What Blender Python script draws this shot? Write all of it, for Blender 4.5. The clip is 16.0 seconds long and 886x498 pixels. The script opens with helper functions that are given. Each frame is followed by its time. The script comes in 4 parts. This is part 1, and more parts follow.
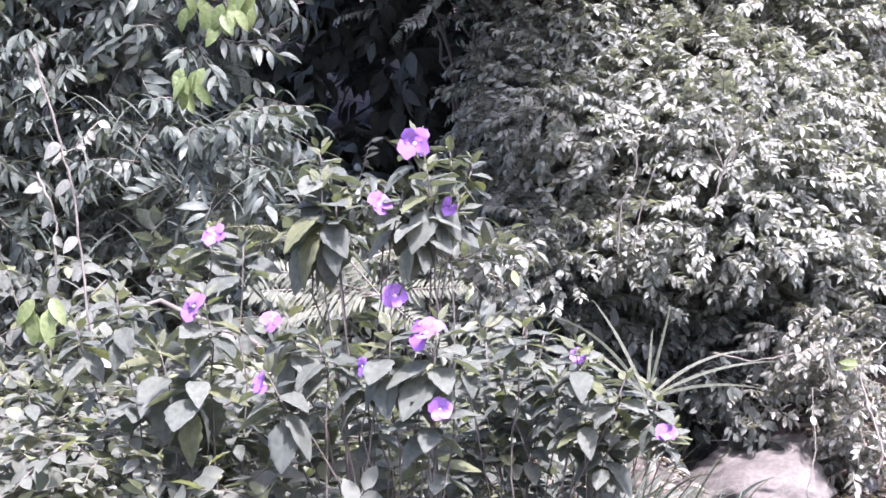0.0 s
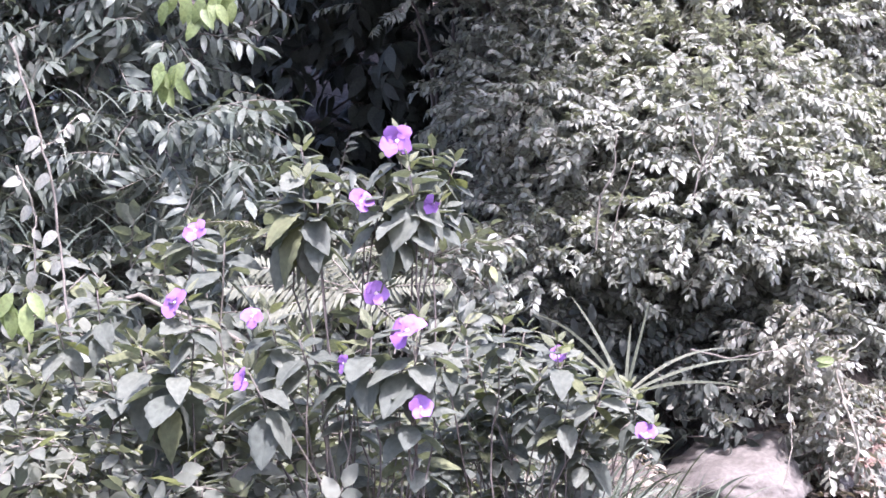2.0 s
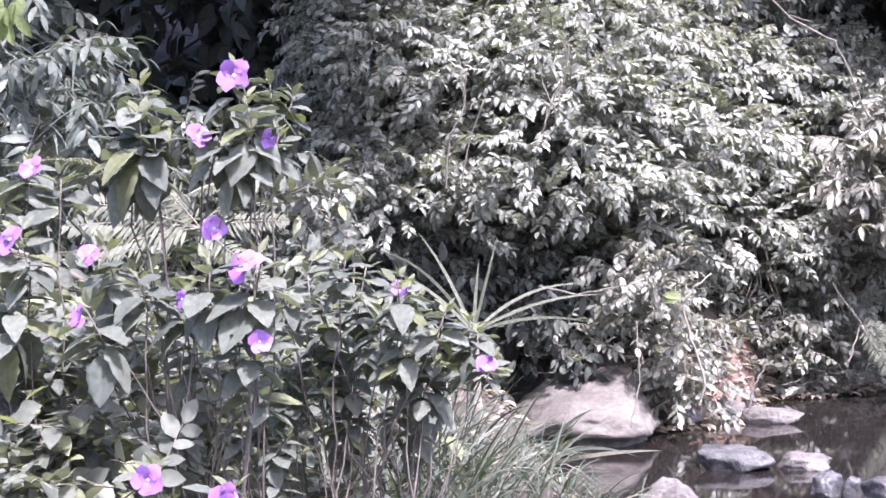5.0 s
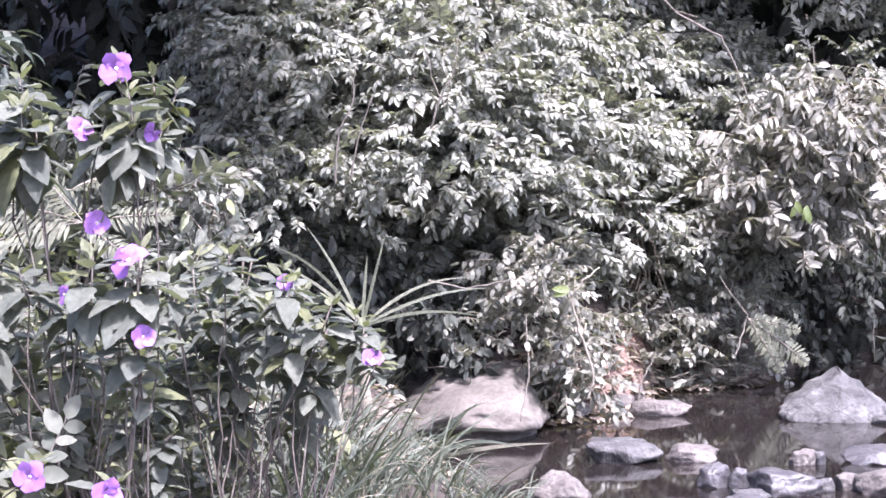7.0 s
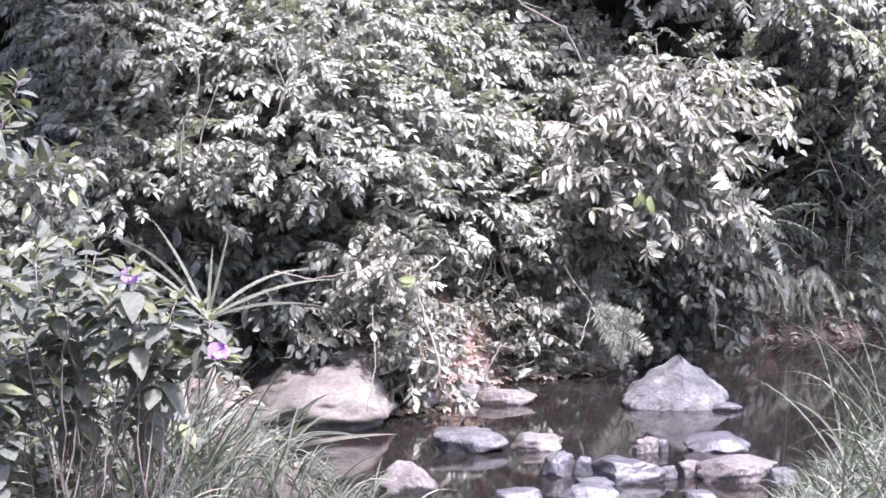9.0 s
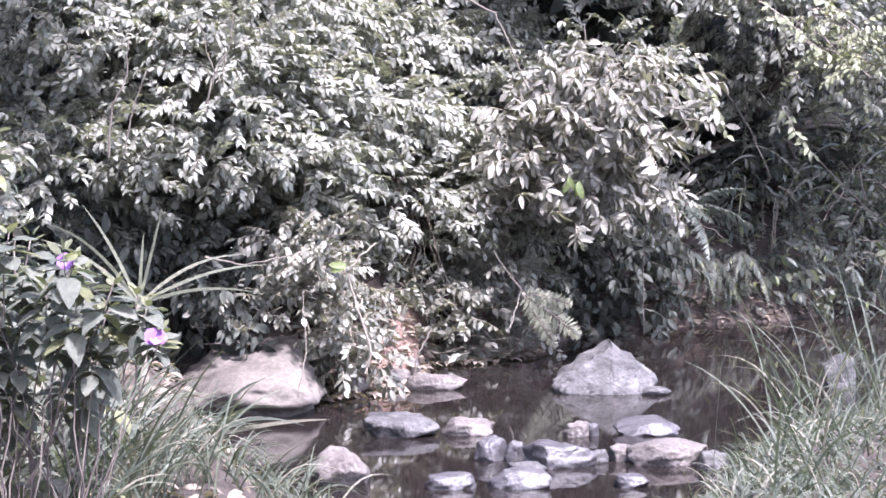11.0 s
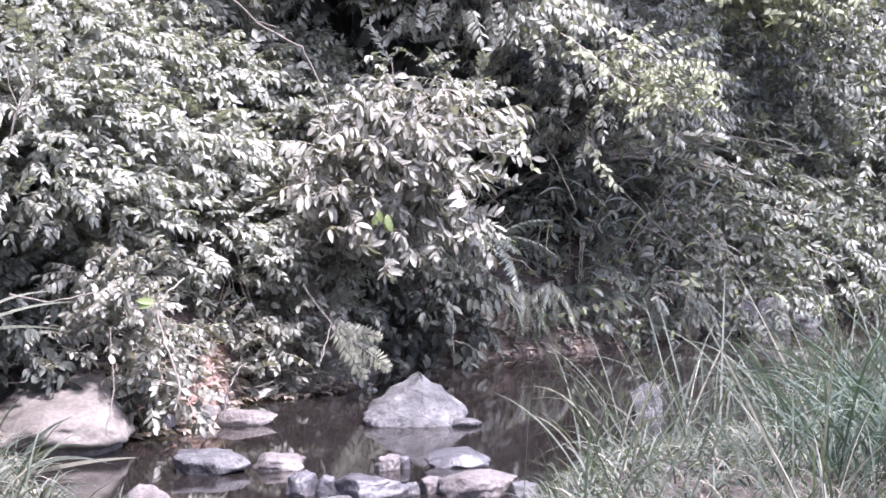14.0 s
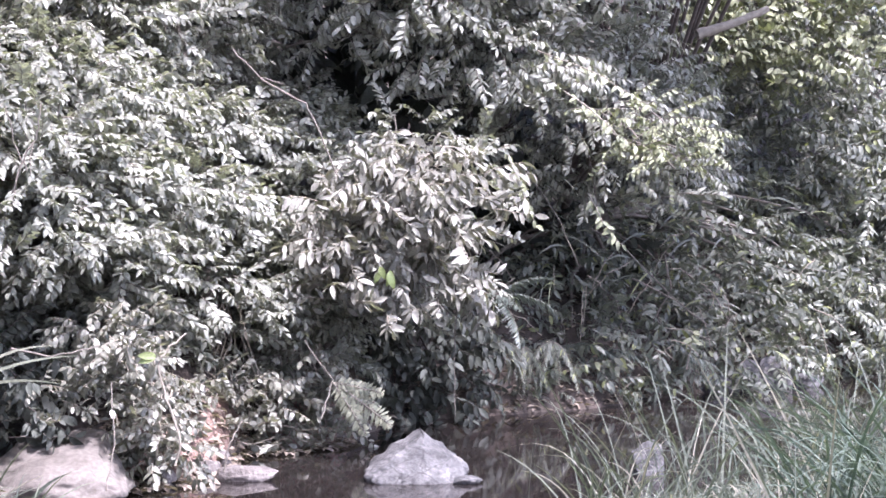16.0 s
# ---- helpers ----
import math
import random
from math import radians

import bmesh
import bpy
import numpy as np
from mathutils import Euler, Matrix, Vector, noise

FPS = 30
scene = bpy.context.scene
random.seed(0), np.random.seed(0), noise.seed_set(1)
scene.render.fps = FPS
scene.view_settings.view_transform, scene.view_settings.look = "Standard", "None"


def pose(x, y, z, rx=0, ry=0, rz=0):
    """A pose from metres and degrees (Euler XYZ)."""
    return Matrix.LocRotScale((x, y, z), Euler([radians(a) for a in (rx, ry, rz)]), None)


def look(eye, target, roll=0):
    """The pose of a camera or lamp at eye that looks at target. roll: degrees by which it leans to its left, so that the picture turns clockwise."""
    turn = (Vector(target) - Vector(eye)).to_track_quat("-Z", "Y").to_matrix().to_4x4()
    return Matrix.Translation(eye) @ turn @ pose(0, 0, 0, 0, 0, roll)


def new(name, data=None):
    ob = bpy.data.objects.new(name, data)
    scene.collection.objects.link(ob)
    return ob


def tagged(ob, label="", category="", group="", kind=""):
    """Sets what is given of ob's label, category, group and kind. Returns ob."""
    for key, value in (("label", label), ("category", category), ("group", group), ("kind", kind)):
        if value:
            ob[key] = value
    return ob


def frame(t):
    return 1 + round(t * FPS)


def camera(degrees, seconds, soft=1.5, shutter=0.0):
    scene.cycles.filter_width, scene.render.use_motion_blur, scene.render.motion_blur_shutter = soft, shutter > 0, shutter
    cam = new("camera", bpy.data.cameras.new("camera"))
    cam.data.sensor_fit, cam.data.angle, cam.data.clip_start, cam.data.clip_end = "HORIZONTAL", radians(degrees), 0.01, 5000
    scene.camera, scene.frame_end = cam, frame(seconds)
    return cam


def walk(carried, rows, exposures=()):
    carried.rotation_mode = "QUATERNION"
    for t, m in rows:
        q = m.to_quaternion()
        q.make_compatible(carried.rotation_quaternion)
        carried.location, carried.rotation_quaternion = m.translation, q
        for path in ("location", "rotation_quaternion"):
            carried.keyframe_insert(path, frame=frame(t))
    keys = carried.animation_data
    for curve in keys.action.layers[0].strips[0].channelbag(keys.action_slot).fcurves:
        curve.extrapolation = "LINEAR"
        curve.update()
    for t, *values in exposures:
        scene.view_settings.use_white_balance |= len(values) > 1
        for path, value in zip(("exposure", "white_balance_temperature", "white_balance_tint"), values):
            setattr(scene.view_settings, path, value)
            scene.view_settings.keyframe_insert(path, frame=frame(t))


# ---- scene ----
cam = camera(25.0, 16.0, soft=1.6)
# seconds, sideways, height, pitch, heading, roll of the hand-held camera
PATH = [
    (0.0, -0.0143, 1.6004, -1.374, 9.742, -0.282), (0.5, -0.0248, 1.6030, -1.038, 8.986, 0.034),
    (1.0, -0.0236, 1.5930, -0.727, 9.361, 0.049), (1.5, -0.0286, 1.6137, -0.577, 8.836, -0.201),
    (2.0, -0.0284, 1.6111, -1.579, 9.037, 0.099), (2.5, -0.0213, 1.5990, -2.204, 9.414, 0.009),
    (3.0, -0.0164, 1.6102, -2.890, 8.904, 0.176), (3.5, -0.0276, 1.6017, -3.066, 7.681, 0.162),
    (4.0, -0.0054, 1.5932, -3.067, 6.674, 0.079), (6.5, 0.0300, 1.5950, -3.490, 2.790, -0.216),
    (7.0, 0.0367, 1.5900, -3.380, 1.945, -0.150), (7.5, 0.0358, 1.5983, -3.446, 0.758, -0.179),
    (8.0, 0.0300, 1.5938, -3.530, -0.180, 0.129), (8.5, 0.0383, 1.5897, -3.881, -1.516, 0.328),
    (9.0, 0.0347, 1.6011, -3.720, -2.485, 0.053), (11.5, -0.0010, 1.5992, -4.181, -5.361, 0.029),
    (12.0, 0.0041, 1.6003, -3.677, -6.340, -0.135), (12.5, -0.0011, 1.5991, -3.912, -7.768, -0.107),
    (13.0, 0.0004, 1.6009, -3.839, -9.100, -0.354), (13.5, 0.0039, 1.6000, -3.587, -9.406, -0.034),
    (14.0, 0.0047, 1.6013, -3.182, -10.122, -0.160), (14.5, 0.0059, 1.6013, -2.554, -10.327, 0.065),
    (15.0, 0.0035, 1.6003, -2.234, -10.056, 0.196), (15.5, 0.0030, 1.6001, -2.103, -10.210, 0.234),
    (16.0, 0.0019, 1.6002, -1.552, -10.071, 0.192),
]
walk(cam, [(t, pose(x, 0, z, 90 + p, 0, h) @ pose(0, 0, 0, 0, 0, r)) for t, x, z, p, h, r in PATH],
     exposures=[(0.0, 2.36, 5750, 24), (16.0, 2.36, 5750, 24)])

# ---- light ----
SUN_EL, SUN_AZ = 62.0, 150.0          # degrees; azimuth to the right of the way the stream bank faces (+y)
world = bpy.data.worlds.new("sky")
scene.world = world
world.use_nodes = True
wn = world.node_tree.nodes
sky = wn.new("ShaderNodeTexSky")
sky.sky_type, sky.sun_disc = "NISHITA", False
sky.air_density, sky.dust_density, sky.ozone_density = 1.0, 4.0, 0.4
sky.sun_elevation, sky.sun_rotation = radians(SUN_EL), radians(SUN_AZ)
wn["Background"].inputs["Strength"].default_value = 0.15
world.node_tree.links.new(sky.outputs[0], wn["Background"].inputs["Color"])
sun = new("sun", bpy.data.lights.new("sun", "SUN"))
sun.data.energy, sun.data.angle, sun.data.color = 3.5, radians(3.0), (1.0, 0.95, 0.9)
sd = Vector((math.sin(radians(SUN_AZ)) * math.cos(radians(SUN_EL)), math.cos(radians(SUN_AZ)) * math.cos(radians(SUN_EL)), math.sin(radians(SUN_EL))))
sun.matrix_world = look(sd * 40, (0, 0, 0))

# ---- materials ----
def material(name):
    m = bpy.data.materials.new(name)
    m.use_nodes = True
    return m, m.node_tree.nodes, m.node_tree.links, m.node_tree.nodes["Principled BSDF"]


def leaf_mat(name, dark, light, rough=0.4, through_light=0.25, spec=0.5, young=None, young_share=0.0, grain=70, blotch=0.28):
    """A leaf: colour varies leaf by leaf, faint blotches, some light passing through."""
    m, n, k, b = material(name)
    geo, info = n.new("ShaderNodeNewGeometry"), n.new("ShaderNodeObjectInfo")
    add = n.new("ShaderNodeMath"); add.operation = "ADD"
    fr = n.new("ShaderNodeMath"); fr.operation = "FRACT"
    k.new(geo.outputs["Random Per Island"], add.inputs[0]); k.new(info.outputs["Random"], add.inputs[1])
    k.new(add.outputs[0], fr.inputs[0])
    ramp = n.new("ShaderNodeValToRGB")
    ramp.color_ramp.elements[0].color, ramp.color_ramp.elements[1].color = (*dark, 1), (*light, 1)
    if young:
        e = ramp.color_ramp.elements
        e[1].position = 1 - young_share - 0.02
        y = e.new(1 - young_share); y.color = (*young, 1)
    k.new(fr.outputs[0], ramp.inputs[0])
    co = n.new("ShaderNodeTexCoord")
    tex = n.new("ShaderNodeTexNoise"); tex.inputs["Scale"].default_value, tex.inputs["Detail"].default_value = grain, 4
    k.new(co.outputs["Object"], tex.inputs["Vector"])
    mp = n.new("ShaderNodeMapRange"); mp.inputs[1].default_value, mp.inputs[2].default_value = 0.3, 0.7
    mp.inputs[3].default_value, mp.inputs[4].default_value = 1 - blotch, 1 + blotch
    k.new(tex.outputs["Fac"], mp.inputs[0])
    mul = n.new("ShaderNodeVectorMath"); mul.operation = "SCALE"
    k.new(ramp.outputs[0], mul.inputs[0]); k.new(mp.outputs[0], mul.inputs["Scale"])
    k.new(mul.outputs[0], b.inputs["Base Color"])
    b.inputs["Roughness"].default_value = rough
    b.inputs["Specular IOR Level"].default_value = spec
    bump = n.new("ShaderNodeBump"); bump.inputs["Strength"].default_value = 1.8 * blotch; bump.inputs["Distance"].default_value = 0.004
    k.new(tex.outputs["Fac"], bump.inputs["Height"]); k.new(bump.outputs[0], b.inputs["Normal"])
    tr = n.new("ShaderNodeBsdfTranslucent")
    tint = n.new("ShaderNodeMix"); tint.data_type = "RGBA"; tint.blend_type = "MULTIPLY"; tint.inputs[0].default_value = 1
    k.new(mul.outputs[0], tint.inputs[6]); tint.inputs[7].default_value = (1.45, 1.55, 0.9, 1)
    k.new(tint.outputs[2], tr.inputs[0])
    mix = n.new("ShaderNodeMixShader"); mix.inputs[0].default_value = through_light
    k.new(b.outputs[0], mix.inputs[1]); k.new(tr.outputs[0], mix.inputs[2])
    k.new(mix.outputs[0], n["Material Output"].inputs[0])
    return m


def rough_mat(name, stops, scale, rough=0.85, bump=0.5, dist=0.02, fine=90, wave=0.0):
    """Stone, earth or bark: blotches at two scales and relief."""
    m, n, k, b = material(name)
    co = n.new("ShaderNodeTexCoord")
    t1, t2 = n.new("ShaderNodeTexNoise"), n.new("ShaderNodeTexNoise")
    t1.inputs["Scale"].default_value, t1.inputs["Detail"].default_value = scale, 8
    t2.inputs["Scale"].default_value, t2.inputs["Detail"].default_value = fine, 6
    for t in (t1, t2):
        k.new(co.outputs["Object"], t.inputs["Vector"])
    mx = n.new("ShaderNodeMath"); mx.operation = "MULTIPLY_ADD"; mx.inputs[1].default_value = 0.4
    k.new(t2.outputs["Fac"], mx.inputs[0])
    sc = n.new("ShaderNodeMath"); sc.operation = "MULTIPLY"; sc.inputs[1].default_value = 0.75
    k.new(t1.outputs["Fac"], sc.inputs[0]); k.new(sc.outputs[0], mx.inputs[2])
    ramp = n.new("ShaderNodeValToRGB"); e = ramp.color_ramp.elements
    e[0].position, e[0].color = stops[0][0], (*stops[0][1], 1)
    e[1].position, e[1].color = stops[-1][0], (*stops[-1][1], 1)
    for p, c in stops[1:-1]:
        e.new(p).color = (*c, 1)
    k.new(mx.outputs[0], ramp.inputs[0])
    if wave:
        vo = n.new("ShaderNodeTexVoronoi"); vo.feature = "DISTANCE_TO_EDGE"; vo.inputs["Scale"].default_value = wave
        wob = n.new("ShaderNodeVectorMath"); wob.operation = "MULTIPLY_ADD"; wob.inputs[1].default_value = (0.12, 0.12, 0.12)
        k.new(t1.outputs["Color"], wob.inputs[0]); k.new(co.outputs["Object"], wob.inputs[2]); k.new(wob.outputs[0], vo.inputs["Vector"])
        mr = n.new("ShaderNodeMapRange"); mr.inputs[2].default_value = 0.035; mr.inputs[3].default_value = 0.45
        k.new(vo.outputs["Distance"], mr.inputs[0])
        sh = n.new("ShaderNodeVectorMath"); sh.operation = "SCALE"
        k.new(ramp.outputs[0], sh.inputs[0]); k.new(mr.outputs[0], sh.inputs["Scale"]); k.new(sh.outputs[0], b.inputs["Base Color"])
    else:
        k.new(ramp.outputs[0], b.inputs["Base Color"])
    b.inputs["Roughness"].default_value = rough
    bp = n.new("ShaderNodeBump"); bp.inputs["Strength"].default_value = bump; bp.inputs["Distance"].default_value = dist
    k.new(mx.outputs[0], bp.inputs["Height"]); k.new(bp.outputs[0], b.inputs["Normal"])
    return m


M_EARTH = rough_mat("earth", [(0.35, (0.02, 0.016, 0.014)), (0.6, (0.045, 0.034, 0.028)), (0.8, (0.08, 0.06, 0.05))], 1.2, 0.95, 0.8, 0.05, 30)
M_REDEARTH = rough_mat("red_earth", [(0.35, (0.08, 0.045, 0.038)), (0.75, (0.22, 0.147, 0.122))], 9, 0.9, 1.0, 0.05, 50)
M_ROCK = rough_mat("grey_rock", [(0.38, (0.02, 0.019, 0.02)), (0.52, (0.045, 0.043, 0.044)), (0.62, (0.066, 0.063, 0.064)), (0.76, (0.125, 0.12, 0.12))], 9, 0.8, 1.0, 0.03, 45, 5.0)
M_BOULDER = rough_mat("brown_rock", [(0.38, (0.034, 0.029, 0.027)), (0.52, (0.075, 0.064, 0.06)), (0.62, (0.1, 0.087, 0.082)), (0.76, (0.21, 0.187, 0.178))], 6, 0.85, 0.9, 0.025, 50)
M_SLAB = rough_mat("slab_rock", [(0.36, (0.036, 0.031, 0.027)), (0.5, (0.068, 0.058, 0.051)), (0.62, (0.1, 0.087, 0.078)), (0.76, (0.155, 0.138, 0.125))], 3.2, 0.9, 0.7, 0.02, 40)
M_WETROCK = rough_mat("wet_rock", [(0.35, (0.018, 0.016, 0.018)), (0.55, (0.045, 0.042, 0.046)), (0.75, (0.1, 0.095, 0.098))], 7, 0.5, 0.7, 0.02, 60)
M_BARK = rough_mat("bark", [(0.35, (0.05, 0.042, 0.036)), (0.75, (0.16, 0.14, 0.12))], 25, 0.9, 0.6, 0.004, 200)
M_PALESTEM = rough_mat("pale_stem", [(0.35, (0.12, 0.105, 0.085)), (0.75, (0.25, 0.22, 0.18))], 25, 0.8, 0.4, 0.003, 200)
M_DARKSTEM = rough_mat("dark_stem", [(0.35, (0.035, 0.028, 0.026)), (0.75, (0.11, 0.09, 0.08))], 25, 0.8, 0.4, 0.003, 200)
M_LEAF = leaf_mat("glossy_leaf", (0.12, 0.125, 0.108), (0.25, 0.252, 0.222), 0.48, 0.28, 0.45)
M_LEAF_LEFT = leaf_mat("broad_leaf", (0.045, 0.056, 0.045), (0.11, 0.12, 0.10), 0.52, 0.2, 0.45)
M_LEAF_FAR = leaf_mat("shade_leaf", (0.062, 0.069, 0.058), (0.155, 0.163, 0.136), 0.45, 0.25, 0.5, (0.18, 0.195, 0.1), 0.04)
# leaf colour darkened to stand in for deep shade
M_LEAF_SHADE = leaf_mat("shade_dark_leaf", (0.03, 0.034, 0.03), (0.055, 0.06, 0.05), 0.6, 0.1, 0.3)
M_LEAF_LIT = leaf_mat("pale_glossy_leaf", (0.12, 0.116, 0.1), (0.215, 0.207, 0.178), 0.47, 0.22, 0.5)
M_YELLOW = leaf_mat("yellow_green_leaf", (0.12, 0.13, 0.085), (0.21, 0.22, 0.135), 0.5, 0.22, 0.4)
M_LEAF_PALE = leaf_mat("pale_leaf", (0.1, 0.1, 0.082), (0.2, 0.195, 0.165), 0.4, 0.25, 0.6)
M_LIME = leaf_mat("lime_leaf", (0.11, 0.14, 0.055), (0.18, 0.21, 0.09), 0.5, 0.4, 0.4)
M_SHRUB = leaf_mat("velvet_leaf", (0.064, 0.072, 0.062), (0.12, 0.126, 0.105), 0.72, 0.3, 0.3, (0.11, 0.115, 0.062), 0.08, 75, 0.22)
M_UNDER = leaf_mat("undergrowth_leaf", (0.054, 0.06, 0.049), (0.115, 0.12, 0.098), 0.6, 0.3, 0.4, (0.14, 0.145, 0.08), 0.08)
M_WEED = leaf_mat("weed_leaf", (0.075, 0.081, 0.066), (0.155, 0.158, 0.128), 0.65, 0.3, 0.35, (0.18, 0.185, 0.11), 0.1, 60, 0.15)
M_FERN = leaf_mat("fern_leaf", (0.075, 0.08, 0.058), (0.14, 0.14, 0.1), 0.6, 0.25, 0.4)
M_PALM = leaf_mat("palm_leaf", (0.065, 0.08, 0.072), (0.14, 0.155, 0.138), 0.45, 0.2, 0.5)
M_GRASS = leaf_mat("grass_blade", (0.042, 0.052, 0.04), (0.1, 0.11, 0.084), 0.55, 0.3, 0.35, (0.17, 0.16, 0.13), 0.16)
M_GREENGRASS = leaf_mat("green_grass_blade", (0.038, 0.055, 0.041), (0.082, 0.105, 0.08), 0.55, 0.3, 0.35)
M_STRAP = leaf_mat("strap_leaf", (0.11, 0.118, 0.085), (0.19, 0.19, 0.145), 0.5, 0.25, 0.5)
M_DRY = leaf_mat("dry_leaf", (0.1, 0.08, 0.065), (0.24, 0.2, 0.17), 0.8, 0.2, 0.3)
M_PETAL = leaf_mat("purple_petal", (0.2, 0.088, 0.31), (0.3, 0.15, 0.43), 0.6, 0.3, 0.3, grain=40, blotch=0.12)
M_EYE = leaf_mat("flower_eye", (0.5, 0.35, 0.55), (0.55, 0.45, 0.4), 0.7, 0.1, 0.3)

M_WATER, _n, _k, _b = material("stream_water")
_b.inputs["Base Color"].default_value = (0.012, 0.0098, 0.0092, 1)
_b.inputs["Roughness"].default_value, _b.inputs["IOR"].default_value = 0.04, 1.33
_t = _n.new("ShaderNodeTexNoise"); _t.inputs["Scale"].default_value = 2.5; _t.inputs["Detail"].default_value = 3
_p = _n.new("ShaderNodeBump"); _p.inputs["Strength"].default_value = 0.06; _p.inputs["Distance"].default_value = 0.05
_k.new(_t.outputs["Fac"], _p.inputs["Height"]); _k.new(_p.outputs[0], _b.inputs["Normal"])

# ---- building helpers ----
K, EYE = 3536.0, 1.6
rng = np.random.default_rng(7)


def spot(u, v, d):
    """The place at bearing u and drop v (in 1/3536 of the distance) from the viewpoint, d metres ahead."""
    return Vector((u * d / K, d, EYE - v * d / K))


def data_mesh(name, verts, loops, starts, mats, mat_index=None):
    me = bpy.data.meshes.new(name)
    verts, loops, starts = np.asarray(verts, np.float32), np.asarray(loops, np.int32), np.asarray(starts, np.int32)
    me.vertices.add(len(verts)); me.vertices.foreach_set("co", verts.ravel())
    me.loops.add(len(loops)); me.loops.foreach_set("vertex_index", loops)
    me.polygons.add(len(starts)); me.polygons.foreach_set("loop_start", starts)
    for m in mats:
        me.materials.append(m)
    if mat_index is not None:
        me.polygons.foreach_set("material_index", np.asarray(mat_index, np.int32))
    me.polygons.foreach_set("use_smooth", np.ones(len(starts), bool))
    me.update(calc_edges=True)
    me.validate()
    return me


class Soup:
    """Collects pieces of mesh: vertices, faces and a material number for each face."""
    def __init__(self):
        self.v, self.l, self.s, self.m, self.n, self.k = [], [], [], [], 0, 0

    def add(self, verts, loops, starts, mi):
        self.v.append(verts); self.l.append(np.asarray(loops) + self.n); self.s.append(np.asarray(starts) + self.k)
        self.m.append(np.broadcast_to(mi, len(starts)))
        self.n += len(verts); self.k += len(loops)

    def faces(self, verts, faces, mi=0):
        loops = [i for f in faces for i in f]
        starts = np.cumsum([0] + [len(f) for f in faces])[:-1]
        self.add(np.asarray(verts, float).reshape(-1, 3), loops, starts, mi)

    def soup(self, other, m):
        m = np.array(m)
        v, l, s, mi = other.packed()
        self.add(v @ m[:3, :3].T + m[:3, 3], l, s, mi)

    def packed(self):
        if len(self.v) != 1:
            self.v, self.l, self.s, self.m = ([np.concatenate(a)] for a in (self.v, self.l, self.s, self.m))
        return self.v[0], self.l[0], self.s[0], self.m[0]

    def mesh(self, name, mats):
        v, l, s, mi = self.packed()
        return data_mesh(name, v, l, s, mats, mi)


def part(name, me, parent=None, label="", m=None, kind=""):
    """Links a mesh as one object, under a thing or a part."""
    ob = new(name, me)
    if m is not None:
        ob.matrix_basis = m
    if parent is not None:
        ob.parent = parent
    return tagged(ob, label, kind=kind)


def thing(name, at, label, category, group="", kind=""):
    ob = new(name)
    ob.location = at
    ob.empty_display_size = 0.1
    return tagged(ob, label, category, group, kind)


def basis(way, up=(0, 0, 1), roll=0.0):
    """Axes with x along way and z as near to up as can be."""
    x = Vector(way).normalized()
    y = Vector(up).cross(x)
    if y.length < 1e-4:
        y = Vector((0, 1, 0)).cross(x)
    y.normalize()
    m = Matrix((x, y, x.cross(y))).transposed().to_4x4()
    return m @ Matrix.Rotation(roll, 4, "X") if roll else m


def leaf(soup, m, length, width, fold=0.25, droop=0.25, mi=0, rows=3, shape=0.45, wavy=0.0):
    """A blade with a midrib: base, rows of three points, tip."""
    vs = [(0, 0, 0)]
    for i in range(1, rows + 1):
        s = i / (rows + 1)
        w = width * 0.5 * (math.sin(math.pi * s ** (math.log(0.5) / math.log(shape)))) ** 0.75
        z = -droop * length * s * s
        k = fold * w
        a = wavy * random.uniform(-1, 1) * w
        vs += [(s * length, w, z + k + a), (s * length, 0, z), (s * length, -w, z + k - a)]
    vs.append((length * 0.98, 0, -droop * length))
    fs = [(0, 2, 1), (0, 3, 2)]
    for i in range(rows - 1):
        a = 1 + 3 * i
        fs += [(a, a + 1, a + 4, a + 3), (a + 1, a + 2, a + 5, a + 4)]
    a = 1 + 3 * (rows - 1)
    t = len(vs) - 1
    fs += [(a, a + 1, t), (a + 1, a + 2, t)]
    mm = np.array(m)
    soup.faces(np.array(vs) @ mm[:3, :3].T + mm[:3, 3], fs, mi)


def tube(soup, pts, r0, r1, mi=0, sides=5):
    """A tapering stem along points."""
    pts = [Vector(p) for p in pts]
    vs, fs = [], []
    for i, p in enumerate(pts):
        way = pts[min(i + 1, len(pts) - 1)] - pts[max(i - 1, 0)]
        b = basis(way, (0.3, 0.2, 1))
        r = r0 + (r1 - r0) * i / (len(pts) - 1)
        for j in range(sides):
            a = 2 * math.pi * j / sides
            vs.append(p + (b.col[1].xyz * math.cos(a) + b.col[2].xyz * math.sin(a)) * r)
    for i in range(len(pts) - 1):
        for j in range(sides):
            a, b_ = i * sides + j, i * sides + (j + 1) % sides
            fs.append((a, b_, b_ + sides, a + sides))
    fs.append(tuple(range((len(pts) - 1) * sides, len(pts) * sides)))
    soup.faces(vs, fs, mi)


def bend(a, b, sag=0.0, n=8, wob=0.0, side=(0, 0, -1)):
    """Points from a to b, bowed by sag towards side, a little crooked."""
    a, b = Vector(a), Vector(b)
    out = []
    for i in range(n + 1):
        s = i / n
        p = a.lerp(b, s) + Vector(side) * (sag * 4 * s * (1 - s))
        if 0 < i < n and wob:
            p += Vector((random.uniform(-wob, wob), random.uniform(-wob, wob), random.uniform(-wob, wob)))
        out.append(p)
    return out


